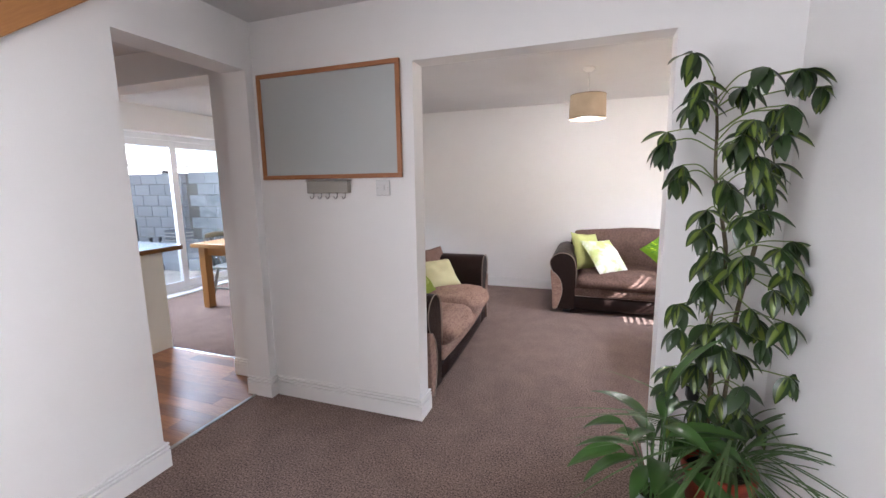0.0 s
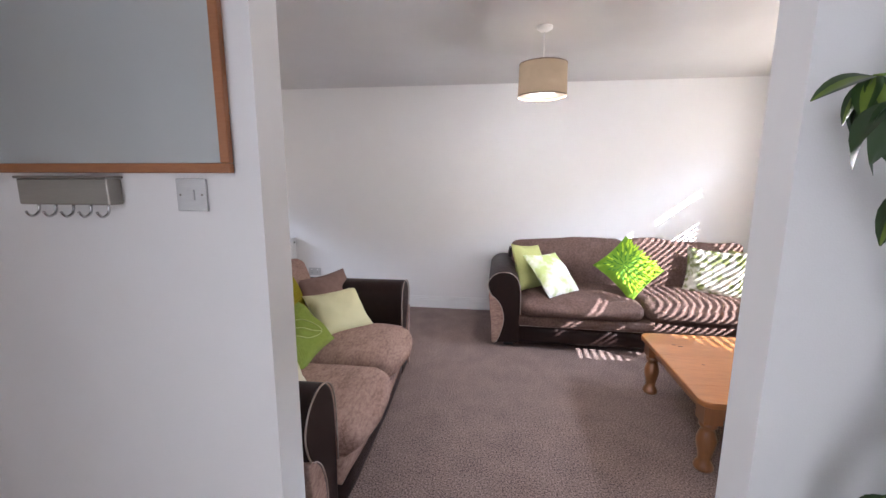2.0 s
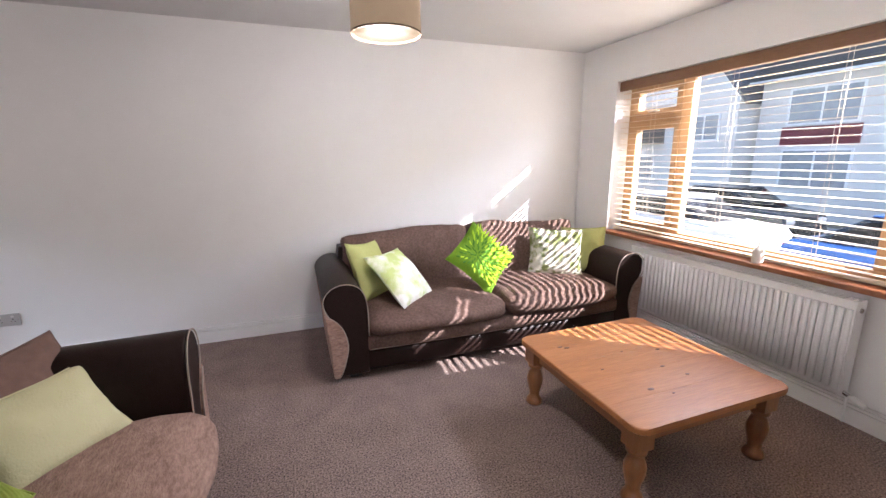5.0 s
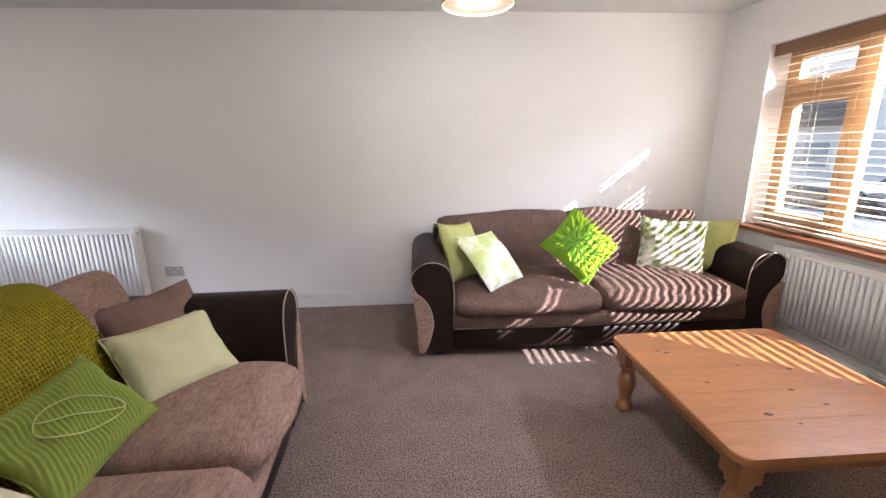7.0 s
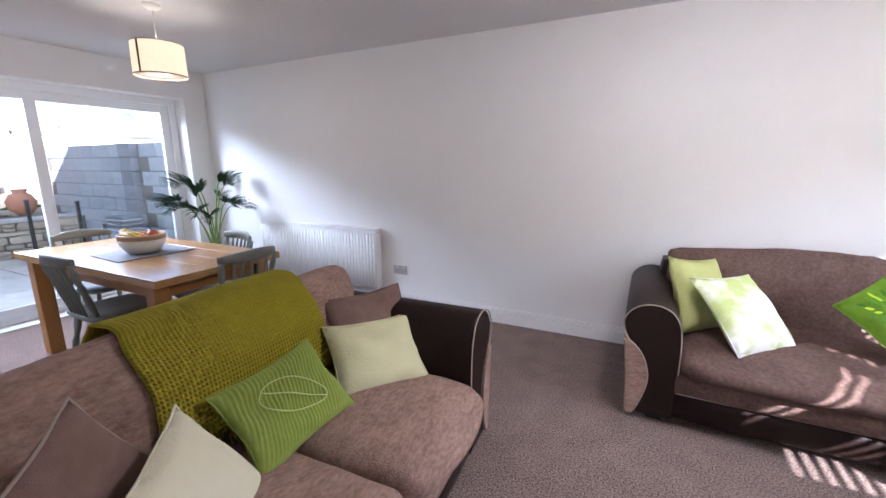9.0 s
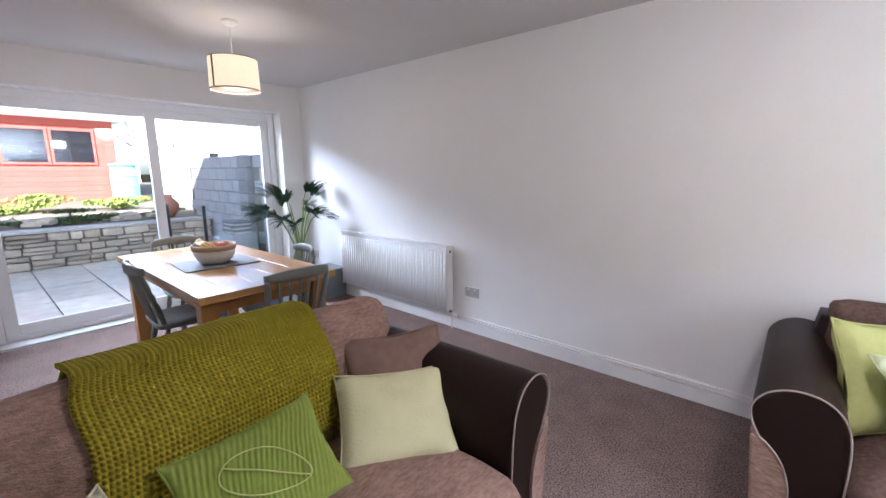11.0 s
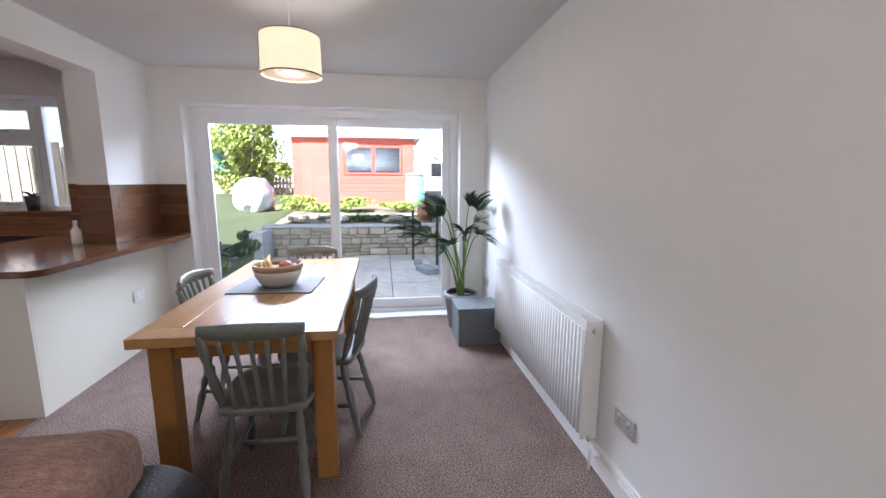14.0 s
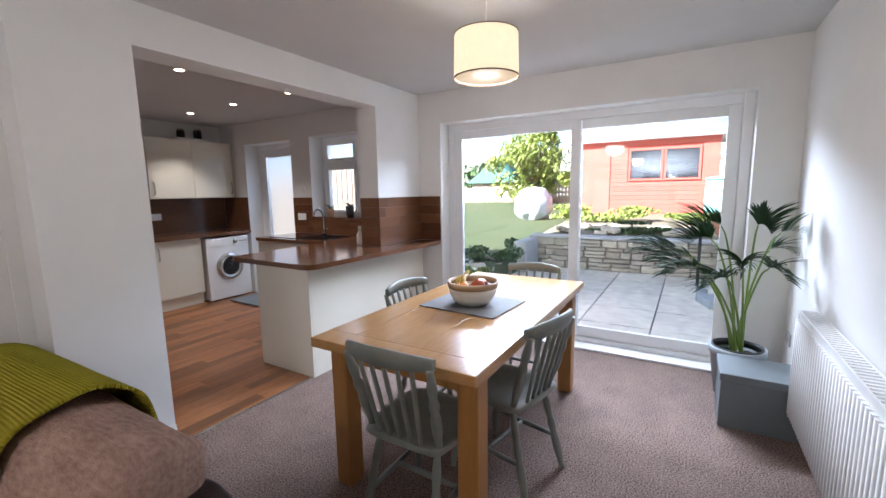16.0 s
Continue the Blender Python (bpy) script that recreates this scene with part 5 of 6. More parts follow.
FLIP = 180
KF = -2.62
cabinet("cream gloss base unit under the worktop", 0.56, 0.53, 0.87, 0.15, pose(-2.86, KF, 0, 0, 0, FLIP), handle_side=-1)
cabinet("cream gloss base unit beside the oven", 0.55, 0.53, 0.87, 0.15, pose(-1.70, KF, 0, 0, 0, FLIP))
oven = thing("built_in_oven", "black glass built-in oven under the worktop", "oven", m=pose(-2.25, KF, 0, 0, 0, FLIP))
part("body", boxes((0.003, 0.02, 0.15, 0.597, 0.53, 0.87)), STEEL, oven)
part("oven_door", boxes((0.005, 0.0, 0.17, 0.595, 0.019, 0.74), bevel=0.003), DARKGLASS, oven, "black glass door")
part("control_panel", boxes((0.005, 0.0, 0.745, 0.595, 0.019, 0.868), bevel=0.003), STEEL, oven)
part("handle", tube([(0.06, 0.0, 0.70), (0.06, -0.035, 0.70), (0.54, -0.035, 0.70), (0.54, 0.0, 0.70)], 0.008, 8), CHROME, oven)
for k in range(4):
    part("knob", lathe([(0.018, 0), (0.017, 0.02), (0, 0.021)], 14), BLACK, oven).matrix_basis = pose(0.12 + 0.12 * k, 0.0, 0.81, 90)


def washing_machine():
    w = thing("washing_machine", "white front-loading washing machine with a round door", "washing machine", m=pose(-3.455, -2.58, 0, 0, 0, FLIP))
    part("body", boxes((0.0, 0.0, 0.015, 0.60, 0.55, 0.845), bevel=0.008), WHITE, w)
    part("control_panel", boxes((0.006, -0.006, 0.725, 0.594, 0.0, 0.838), bevel=0.002), PLASTIC, w)
    part("drawer", boxes((0.03, -0.010, 0.74, 0.20, -0.006, 0.825), bevel=0.002), PLASTIC, w)
    part("dial", lathe([(0.028, 0), (0.026, 0.016), (0, 0.018)], 20), STEEL, w).matrix_basis = pose(0.40, -0.006, 0.78, 90)
    for k in range(3):
        part("button", boxes((0.46 + 0.04 * k, -0.010, 0.772, 0.485 + 0.04 * k, -0.006, 0.788)), STEEL, w)
    ring = part("door_ring", lathe([(0.185, 0.0), (0.18, 0.025), (0.155, 0.045), (0.125, 0.04), (0.118, 0.0)], 36), CHROME, w, "chrome door ring")
    ring.matrix_basis = pose(0.30, -0.001, 0.45, 90)
    part("door_glass", lathe([(0.118, 0.03), (0.09, 0.018), (0.05, 0.006), (0.0, 0.002)], 30), DARKGLASS, ring, "dark glass bowl")
    part("filter_flap", boxes((0.06, -0.004, 0.07, 0.18, 0.0, 0.16), bevel=0.001), PLASTIC, w)
    for x in (0.05, 0.55):
        part("foot", lathe([(0.02, 0), (0.02, 0.016)], 10), RUBBER, w).matrix_basis = pose(x, 0.04, 0)


washing_machine()
top = thing("worktop", "dark walnut worktop along the kitchen wall", "worktop")
part("slab", boxes((WEST + 0.002, -3.148, 0.872, -1.30, -2.56, 0.91), bevel=0.004), WALNUT_TOP, top)
for x0, w, hs in ((-2.99, 0.54, 1), (-3.53, 0.55, -1)):
    cabinet("cream gloss wall unit above the worktop", w, 0.30, 0.75, 0.0, pose(x0, -2.84, 1.375, 0, 0, FLIP), handle_side=-hs, wall=True)
part_box = thing("white_tray", "white shallow tray on top of the wall unit", "tray", m=pose(-3.62, -3.0, 2.125))
part("body", boxes((-0.22, -0.10, 0.0, 0.22, 0.10, 0.035), bevel=0.004), PLASTIC, part_box)
for x, h in ((-3.5, 0.12), (-3.72, 0.14)):
    j = thing("storage_jar", "dark storage jar on the tray", "jar", m=pose(x, -3.0, 2.16))
    part("body", lathe([(0, 0), (0.045, 0), (0.05, 0.02), (0.05, h * 0.75), (0.04, h * 0.85), (0, h * 0.85)], 16), DARKGLASS, j)
    part("lid", lathe([(0.042, h * 0.85), (0.042, h), (0, h)], 16), STEEL, j)
splash = thing("splashback", "walnut block splashback along the kitchen walls", "splashback")
part("panel", boxes((WEST + 0.012, -3.148, 0.911, -1.30, -3.138, 1.372)), WALNUT_TOP, splash)
part("panel", boxes((WEST + 0.001, -3.136, 0.911, WEST + 0.011, KD0 - 0.005, 1.372)), WALNUT_TOP, splash)


def strips(parent, u0, u1, z0, z1, place, seed):
    """A panel made of glued wood staves."""
    rng = random.Random(seed)
    h = (z1 - z0) / 5
    for r in range(5):
        u = u0
        while u < u1 - 0.001:
            w = min(rng.uniform(0.18, 0.42), u1 - u)
            if u1 - u - w < 0.06:
                w = u1 - u
            bm = bmesh.new()
            box(bm, *place(u + 0.0004, u + w - 0.0004, z0 + r * h + 0.0004, z0 + (r + 1) * h - 0.0004))
            part("stave", bm, WALNUT, parent)
            u += w


spl2 = thing("splashback", "walnut stave splashback behind the breakfast bar", "splashback")
strips(spl2, DIV + 0.002, 0.606, 0.911, 1.362, lambda u, v, z, t: (WEST + 0.001, u, z, WEST + 0.011, v, t), 1)
strips(spl2, WEST + 0.012, -3.424, 0.911, 1.362, lambda u, v, z, t: (u, DIV + 0.001, z, v, DIV + 0.011, t), 2)
strips(spl2, 0.14, DIV + 0.011, 0.911, 1.362, lambda u, v, z, t: (-3.435, u, z, -3.425, v, t), 3)
spl3 = thing("splashback", "walnut stave splashback behind the sink", "splashback")
strips(spl3, KD1 + 0.004, KW0 - 0.002, 0.911, 1.362, lambda u, v, z, t: (WEST + 0.001, u, z, WEST + 0.011, v, t), 4)
strips(spl3, KW0 - 0.002, 0.138, 0.911, 1.098, lambda u, v, z, t: (WEST + 0.001, u, z, WEST + 0.011, v, t), 5)
strips(spl3, KW1 + 0.002, 0.138, 1.099, 1.362, lambda u, v, z, t: (WEST + 0.001, u, z, WEST + 0.011, v, t), 6)
socket(pose(-2.80, -3.138, 1.14, 0, 0, 180), "white double socket on the splashback", plate=PLASTIC)
socket(pose(-3.15, -3.138, 1.14, 0, 0, 180), "white double socket by the oven", plate=PLASTIC)
socket(pose(WEST + 0.011, -1.46, 1.12, 0, 0, 90), "white double socket by the sink", plate=PLASTIC)
socket(pose(WEST + 0.001, -1.44, 1.45, 0, 0, 90), "white single switch above the sink", True, PLASTIC)

bar_top = thing("breakfast_bar", "dark walnut breakfast bar worktop with rounded corners", "worktop")
out = []
for cx, cy, a0 in ((-2.45 - 0.08, 0.53 - 0.08, 0),):
    out += [(cx + 0.08 * math.cos(radians(a0 + 15 * k)), cy + 0.08 * math.sin(radians(a0 + 15 * k))) for k in range(7)]
out += [(WEST + 0.012, 0.605), (WEST + 0.012, DIV + 0.012), (-3.424, DIV + 0.012), (-3.424, 0.139), (WEST + 0.012, 0.139), (WEST + 0.012, KD1 + 0.03), (-3.50, KD1 + 0.03), (-3.50, -0.42)]
out += [(-2.50 + 0.04 * math.cos(radians(-90 + 15 * k)), -0.38 + 0.04 * math.sin(radians(-90 + 15 * k))) for k in range(7)]
bm = bmesh.new()
lo, hi = [bm.verts.new((x, y, 0.872)) for x, y in out], [bm.verts.new((x, y, 0.91)) for x, y in out]
bm.faces.new(lo[::-1])
bm.faces.new(hi)
for k in range(len(out)):
    bm.faces.new((lo[k], lo[(k + 1) % len(out)], hi[(k + 1) % len(out)], hi[k]))
bmesh.ops.recalc_face_normals(bm, faces=bm.faces[:])
part("slab", bm, WALNUT_TOP, bar_top)
pen = thing("peninsula", "cream panelled peninsula unit under the breakfast bar", "cabinet")
part("back_panel", boxes((WEST + 0.003, DIV + 0.003, 0.0, -2.578, DIV + 0.021, 0.871)), CREAMGLOSS, pen)
part("end_panel", boxes((-2.577, -0.24, 0.0, -2.559, DIV + 0.021, 0.871), bevel=0.001, seg=1), CREAMGLOSS, pen)
part("body", boxes((-3.49, -0.235, 0.0, -2.578, 0.13, 0.871)), CREAMGLOSS, pen)
socket(pose(-3.60, DIV + 0.021, 0.46, 0, 0, 180), "white double socket low on the peninsula panel", plate=PLASTIC)
for k in range(2):
    cabinet("cream gloss sink base unit", 0.58, 0.55, 0.87, 0.15, pose(-3.525, -0.43 - 0.58 * (k + 1), 0, 0, 0, 90), handle_side=1)
sink = thing("kitchen_sink", "dark composite sink set in the worktop", "sink", m=pose(-3.80, -0.95, 0.91))
part("rim", boxes((-0.22, -0.50, 0.0005, 0.22, 0.40, 0.006), bevel=0.002), DARKGLASS, sink)
part("drainer_ribs", boxes(*[(-0.17, 0.0 + 0.05 * k, 0.006, 0.17, 0.012 + 0.05 * k, 0.010) for k in range(8)]), DARKGLASS, sink)
tap = thing("kitchen_tap", "chrome swan-neck kitchen tap", "tap", m=pose(-4.00, -0.98, 0.916))
part("spout", tube(curve_pts([(0, 0, 0), (0, 0, 0.18), (0.02, 0, 0.27), (0.08, 0, 0.31), (0.14, 0, 0.27), (0.15, 0, 0.22)], 5), 0.011, 10), CHROME, tap)
part("base", lathe([(0.026, 0), (0.024, 0.03), (0.013, 0.04)], 16), CHROME, tap)
part("lever", tube([(0, 0.02, 0.05), (0.01, 0.07, 0.08)], 0.006, 8), CHROME, tap)
for y, r, h, mt in ((-1.05, 0.05, 0.10, CERAMICRIM), (-0.72, 0.055, 0.13, BLACK)):
    p = thing("sill_pot", "small plant pot on the kitchen sill", "plant pot", m=pose(WEST - 0.08, y, KWZ0 + 0.022))
    part("body", lathe([(0, 0), (r * 0.75, 0), (r, h), (r * 0.9, h), (r * 0.85, h * 0.9), (0, h * 0.9)], 18), mt, p)
    lm = leaf_mesh("sill_blade", 0.16, 0.035, 0.6, 0.3, LEAF, 6)
    for k in range(9):
        piece("leaf", lm, p, aim((0, 0, h * 0.9), (math.cos(k * 2.4), math.sin(k * 2.4), 0.7 + 0.3 * (k % 3)), 0, 0.6 + 0.08 * (k % 4)))
soap = thing("soap_bottle", "pale soap bottle beside the sink", "bottle", m=pose(-3.50, 0.05, 0.91))
part("body", lathe([(0, 0), (0.032, 0), (0.034, 0.02), (0.034, 0.10), (0.014, 0.13), (0.012, 0.15), (0, 0.15)], 16), CERAMIC, soap)
part("cap", lathe([(0.014, 0.15), (0.014, 0.18), (0, 0.181)], 12), PLASTIC, soap)
dm = thing("doormat", "dark bristle doormat by the back door", "doormat", m=pose(-3.83, -2.05, 0.012))
part("mat", boxes((-0.22, -0.38, 0.0, 0.22, 0.38, 0.012), bevel=0.003), GREYBOX, dm)
for x, y in ((-2.33, -0.66), (-3.30, -1.50), (-3.30, -2.35), (-3.30, -0.60)):
    s = thing("ceiling_spotlight", "small lit recessed ceiling spotlight", "spotlight", "kitchen spotlights", pose(x, y, CZ))
    part("bezel", lathe([(0.045, 0.0), (0.045, -0.004), (0.034, -0.006), (0.034, -0.001)], 20), CHROME, s)
    part("lamp_face", lathe([(0.0, -0.003), (0.034, -0.003)], 16), SPOTGLOW, s, "glowing lamp face")
    k = lamp("kitchen_spot_light", (x, y, CZ - 0.02), 6, (1.0, 0.88, 0.74), 0.03, "SPOT")
    k.data.spot_size, k.data.spot_blend = radians(95), 0.6
strip_m = thing("threshold_strip", "metal threshold strip between carpet and boards", "strip")
part("bar", boxes((-2.555, DIV - 0.012, 0.0, -1.577, DIV + 0.012, 0.006), bevel=0.002), CHROME, strip_m)
part("bar", boxes((-1.20, -0.798, 0.0, -1.176, -0.062, 0.006), bevel=0.002), STEEL, strip_m)

# ---- garden ----
GZ = -0.12
setting("ground", boxes((-120, -120, -1.2, W1 - 0.02, 120, -0.98), (W1 - 0.02, -120, -1.2, EAST + 0.32, -3.9, -0.98), (W1 - 0.02, NORTH + 0.4, -1.2, EAST + 0.32, 120, -0.98), (EAST + 0.32, -120, -1.2, 120, 120, -0.98)), EARTH, "open ground around the houses", "ground")


def sheet(name, rows, mat, label, cat, skirt=-1.0):
    """Ground patch from rows of points, closed down to the skirt."""
    bm = bmesh.new()
    g = [[bm.verts.new(p) for p in r] for r in rows]
    for a, b in zip(g, g[1:]):
        for k in range(len(a) - 1):
            bm.faces.new((a[k], a[k + 1], b[k + 1], b[k])).smooth = True
    rim = [e for e in bm.edges if e.is_boundary]
    ext = bmesh.ops.extrude_edge_only(bm, edges=rim)
    for v in ext["geom"]:
        if isinstance(v, bmesh.types.BMVert):
            v.co.z = skirt
    bmesh.ops.recalc_face_normals(bm, faces=bm.faces[:])
    return setting(name, bm, mat, label, cat)


def slope_z(x, y):
    return GZ + 0.02 + max(0.0, (-5.4 - x)) * 0.085 + 0.03 * noise.noise(Vector((x * 0.5, y * 0.5, 0)))


sheet("lawn", [[(x, y, slope_z(x, y)) for x in [-5.2 - 0.4 * k for k in range(36)]] for y in [-14 + 0.5 * k for k in range(28)] + [0.05]], LAWN, "sloping green lawn with thin patches", "lawn")
sheet("raised_bed", [[(x, y, 0.46 + 0.05 * noise.noise(Vector((x, y, 2)) * 1.3) + (-8.8 - x) * 0.055) for x in [-8.8 - 0.35 * k for k in range(30)]] for y in [0.06 + 0.3 * k for k in range(24)]], EARTH, "raised bed of dark earth behind the stone wall", "earth")
setting("patio", boxes((-8.75, -3.9, -1.0, W1 - 0.001, 3.95, GZ - 0.035)), JOINT, "mossy bedding under the patio slabs", "patio")
setting("hillside", boxes((-120, -90, -1.0, -46, 90, 1.2)), LAWN, "far grassy rise beyond the gardens", "ground")


def blob_leaves(name, label, center, size, count, leaf, mat, trunk=None, seed=1, cat="shrub"):
    rng = random.Random(seed)
    t = thing(name, label, cat, m=pose(*center))
    bm = bmesh.new()
    clumps = [(Vector((rng.gauss(0, 0.33), rng.gauss(0, 0.33), rng.gauss(0, 0.30))), rng.uniform(0.16, 0.34)) for _ in range(max(6, count // 220))]
    for _ in range(count):
        c, r = rng.choice(clumps)
        d = Vector((rng.gauss(0, 1), rng.gauss(0, 1), rng.gauss(0, 1))).normalized() * r * rng.random() ** 0.4
        p = Vector([(c[i] + d[i]) * size[i] for i in range(3)])
        n = Vector((rng.gauss(0, 1), rng.gauss(0, 1), rng.gauss(0.4, 1))).normalized()
        a = n.orthogonal().normalized()
        b = n.cross(a)
        s = leaf * rng.uniform(0.6, 1.3)
        vs = [bm.verts.new(p + v) for v in (-a * s, b * s * 0.5, a * s + n * s * 0.3, -b * s * 0.5)]
        bm.faces.new(vs)
    tagged(part("crown", bm, mat, t), kind="stuff")
    tr = bmesh.new()
    h = trunk if trunk is not None else size[2] * 0.5
    for c, r in clumps[:14]:
        e = Vector([c[i] * size[i] for i in range(3)])
        tube(curve_pts([(0, 0, -h), (e.x * 0.2, e.y * 0.2, -h * 0.5), e], 4), [0.05, 0.045, 0.04, 0.035, 0.03, 0.025, 0.02, 0.015, 0.01], 6, tr)
    part("trunk", tr, TWIG, t)
    return t


blob_leaves("shrub", "tall yellow-green leafy bush at the lawn's end", (-16.3, -2.45, 2.5), (1.6, 1.95, 1.75), 7000, 0.085, FOLIAGE, 1.7, 2)
blob_leaves("hedge", "dark overgrown hedge behind the fence", (-19.5, -6.0, 1.9), (2.0, 4.5, 1.8), 3200, 0.14, IVY, 1.8, 3)
blob_leaves("shrub", "low green plants along the raised bed", (-11.3, 1.3, 0.80), (0.5, 1.9, 0.34), 2200, 0.05, FOLIAGE, 0.2, 4)
blob_leaves("shrub", "pale low plants in the raised bed", (-11.0, 2.9, 0.72), (0.5, 1.0, 0.22), 1200, 0.045, FOLIAGE, 0.15, 5)
blob_leaves("shrub", "dark straggly plants at the patio's edge", (-7.7, -0.25, 0.22), (0.9, 0.7, 0.42), 1900, 0.045, IVY, 0.3, 6)
blob_leaves("shrub", "tangled creeper over the rockery", (-6.5, -0.45, 0.02), (1.0, 0.5, 0.3), 1300, 0.04, FOLIAGE, 0.2, 7)
blob_leaves("shrub", "dark ground cover on the stone wall", (-9.4, 1.8, 0.60), (0.35, 1.9, 0.12), 1500, 0.04, IVY, 0.1, 8)

wall_s = thing("stone_wall", "low coursed limestone retaining wall with a grey coping", "garden wall")
part("core", boxes((-8.82, 0.05, GZ - 0.3, -8.60, 3.90, 0.50)), WALLMORTAR, wall_s, "recessed buff mortar")
rng = random.Random(21)


def stone_mesh(k):
    bm = rbox((0, 0, 0), (1, 1, 1), 0.10, (0, 0, 0), 2, 0.05, k * 3.3)
    for f in bm.faces:
        f.smooth = False
    return mesh_of(bm, "stone", STONE)


stones = [stone_mesh(k) for k in range(6)]
z = GZ
for h in (0.15, 0.085, 0.13, 0.07, 0.145):
    y = 0.03
    while y < 3.85:
        w = min(rng.uniform(0.16, 0.50), 3.9 - y)
        rows = ((0.0, 1.0),) if rng.random() < 0.72 or h < 0.1 else ((0.0, 0.45), (0.45, 1.0))
        for a, b in rows:
            piece("stone", rng.choice(stones), wall_s, Matrix.Translation((-8.58 + rng.uniform(-0.02, 0.02), y + w / 2, z + h * (a + b) / 2)) @ Matrix.Rotation(rng.uniform(-0.03, 0.03), 4, "X") @ Matrix.Diagonal((0.12, w - 0.018, h * (b - a) - 0.014, 1)))
        y += w
    z += h
for k in range(5):
    y0 = 0.02 + k * 0.78
    part("coping_slab", boxes((-8.86, y0, z + 0.001, -8.50, y0 + 0.772, z + 0.05), bevel=0.008), COPING, wall_s)
pier = thing("wall_pier", "grey concrete return at the end of the stone wall", "garden wall")
part("block", boxes((-8.48, -0.02, GZ - 0.1, -7.75, 0.22, 0.46), bevel=0.02), COPING, pier)
for k in range(26):
    s = thing("rock", "rough loose rock on the bank", "rock", "rockery stones", pose(-5.6 - rng.random() * 2.6, -0.1 - rng.random() * 1.1, GZ + 0.02 + rng.random() * 0.12, rng.uniform(0, 40), rng.uniform(0, 40), rng.uniform(0, 90)))
    ob = new("rough_stone", rng.choice(stones))
    ob.parent = s
    ob.matrix_basis = Matrix.Diagonal((rng.uniform(0.15, 0.38), rng.uniform(0.12, 0.3), rng.uniform(0.08, 0.2), 1))
for k in range(34):
    s = thing("rock", "flat dark stone lying on the raised bed", "rock", "bed edging stones", pose(-9.1 - rng.random() * 1.4, 0.2 + rng.random() * 3.2, 0.53 + rng.random() * 0.05, rng.uniform(-10, 10), rng.uniform(-10, 10), rng.uniform(0, 90)))
    ob = new("rough_stone", rng.choice(stones))
    ob.parent = s
    ob.matrix_basis = Matrix.Diagonal((rng.uniform(0.18, 0.4), rng.uniform(0.15, 0.3), rng.uniform(0.04, 0.10), 1))

bw = thing("block_wall", "grey concrete block boundary wall with a dark pier", "garden wall")
part("core", boxes((-9.60, 3.93, GZ - 0.3, W1 - 0.01, 4.08, 1.68)), MORTAR, bw, "mortar joints")
blk = mesh_of(boxes((0, -0.012, 0, 0.43, 0.16, 0.208), bevel=0.005, seg=1), "block", BLOCK)
for r in range(9):
    x = -9.62 + (0.22 if r % 2 else 0.0)
    while x < W1 - 0.46:
        if not -6.95 < x + 0.2 < -6.45:
            piece("block", blk, bw, pose(x, 3.925, GZ + r * 0.2185 - 0.14))
        x += 0.44
for r in range(9):
    part("pier_block", boxes((-6.95, 3.82, GZ - 0.14 + r * 0.2185, -6.62, 4.09, GZ + 0.068 + r * 0.2185), bevel=0.005, seg=1), PIERM, bw, "dark pier block")
bw2 = thing("block_wall", "tall pale rendered wall beyond the water butt", "garden wall")
part("core", boxes((-13.9, 4.4, -1.0, -10.2, 4.6, 1.95), bevel=0.02), RENDERW, bw2)
br = thing("garage", "low garage with a blue-grey sheet roof behind the wall", "building")
part("wall", boxes((-11.0, 6.6, -1.0, -6.0, 10.0, 2.0)), BLOCK, br)
part("roof", prism([(6.3, 2.001), (8.2, 2.75), (10.3, 2.001)], -11.2, -5.8), BLUESHEET, br, "blue-grey ridged roof")
br.children[1].matrix_basis = Matrix(((0, 1, 0, 0), (1, 0, 0, 0), (0, 0, 1, 0), (0, 0, 0, 1)))

shed = thing("garden_shed", "red-painted wooden garden shed with a pale felt roof", "shed", m=pose(-13.0, 1.55, 0.60))
part("body", boxes((-2.4, -1.80, -0.2, -0.03, 1.80, 2.10)), SHEDRED, shed)
board = mesh_of(boxes((-0.028, -1.82, 0.0, 0.0, 1.82, 0.118), bevel=0.004, seg=1), "board", SHEDRED)
for r in range(18):
    if 0.98 < r * 0.12 + 0.06 < 1.86:
        for y0, y1 in ((-1.82, -0.30), (1.44, 1.82)):
            part("board", boxes((-0.028, y0, r * 0.12, 0.0, y1, r * 0.12 + 0.118), bevel=0.004, seg=1), SHEDRED, shed)
    else:
        piece("board", board, shed, pose(0, 0, r * 0.12, 0, 3, 0))
part("door", boxes((-0.001, -1.55, 0.05, 0.022, -0.75, 1.95), bevel=0.005), SHEDRED, shed, "plain red shed door")
part("roof", prism([(0.26, 2.101), (-1.2, 2.62), (-2.64, 2.101)], -2.0, 2.05), FELT, shed, "pale felt roof")
part("gutter", tube([(0.20, -2.0, 2.10), (0.20, 2.0, 2.10)], 0.04, 8), UPVC, shed, "white gutter")
for y0 in (-0.28, 0.58):
    w = part("window", boxes((-0.02, y0, 1.0, 0.03, y0 + 0.05, 1.85), (-0.02, y0 + 0.79, 1.0, 0.03, y0 + 0.84, 1.85), (-0.02, y0 + 0.05, 1.80, 0.03, y0 + 0.79, 1.85), (-0.02, y0 + 0.05, 1.0, 0.03, y0 + 0.79, 1.05)), SHEDRED, shed, "red-framed shed window")
    part("pane", boxes((-0.01, y0 + 0.05, 1.05, 0.0, y0 + 0.79, 1.80)), DARKGLASS, w)
butt = thing("water_butt", "teal plastic water butt beside the shed", "water butt", m=pose(-12.4, 3.35, 0.62))
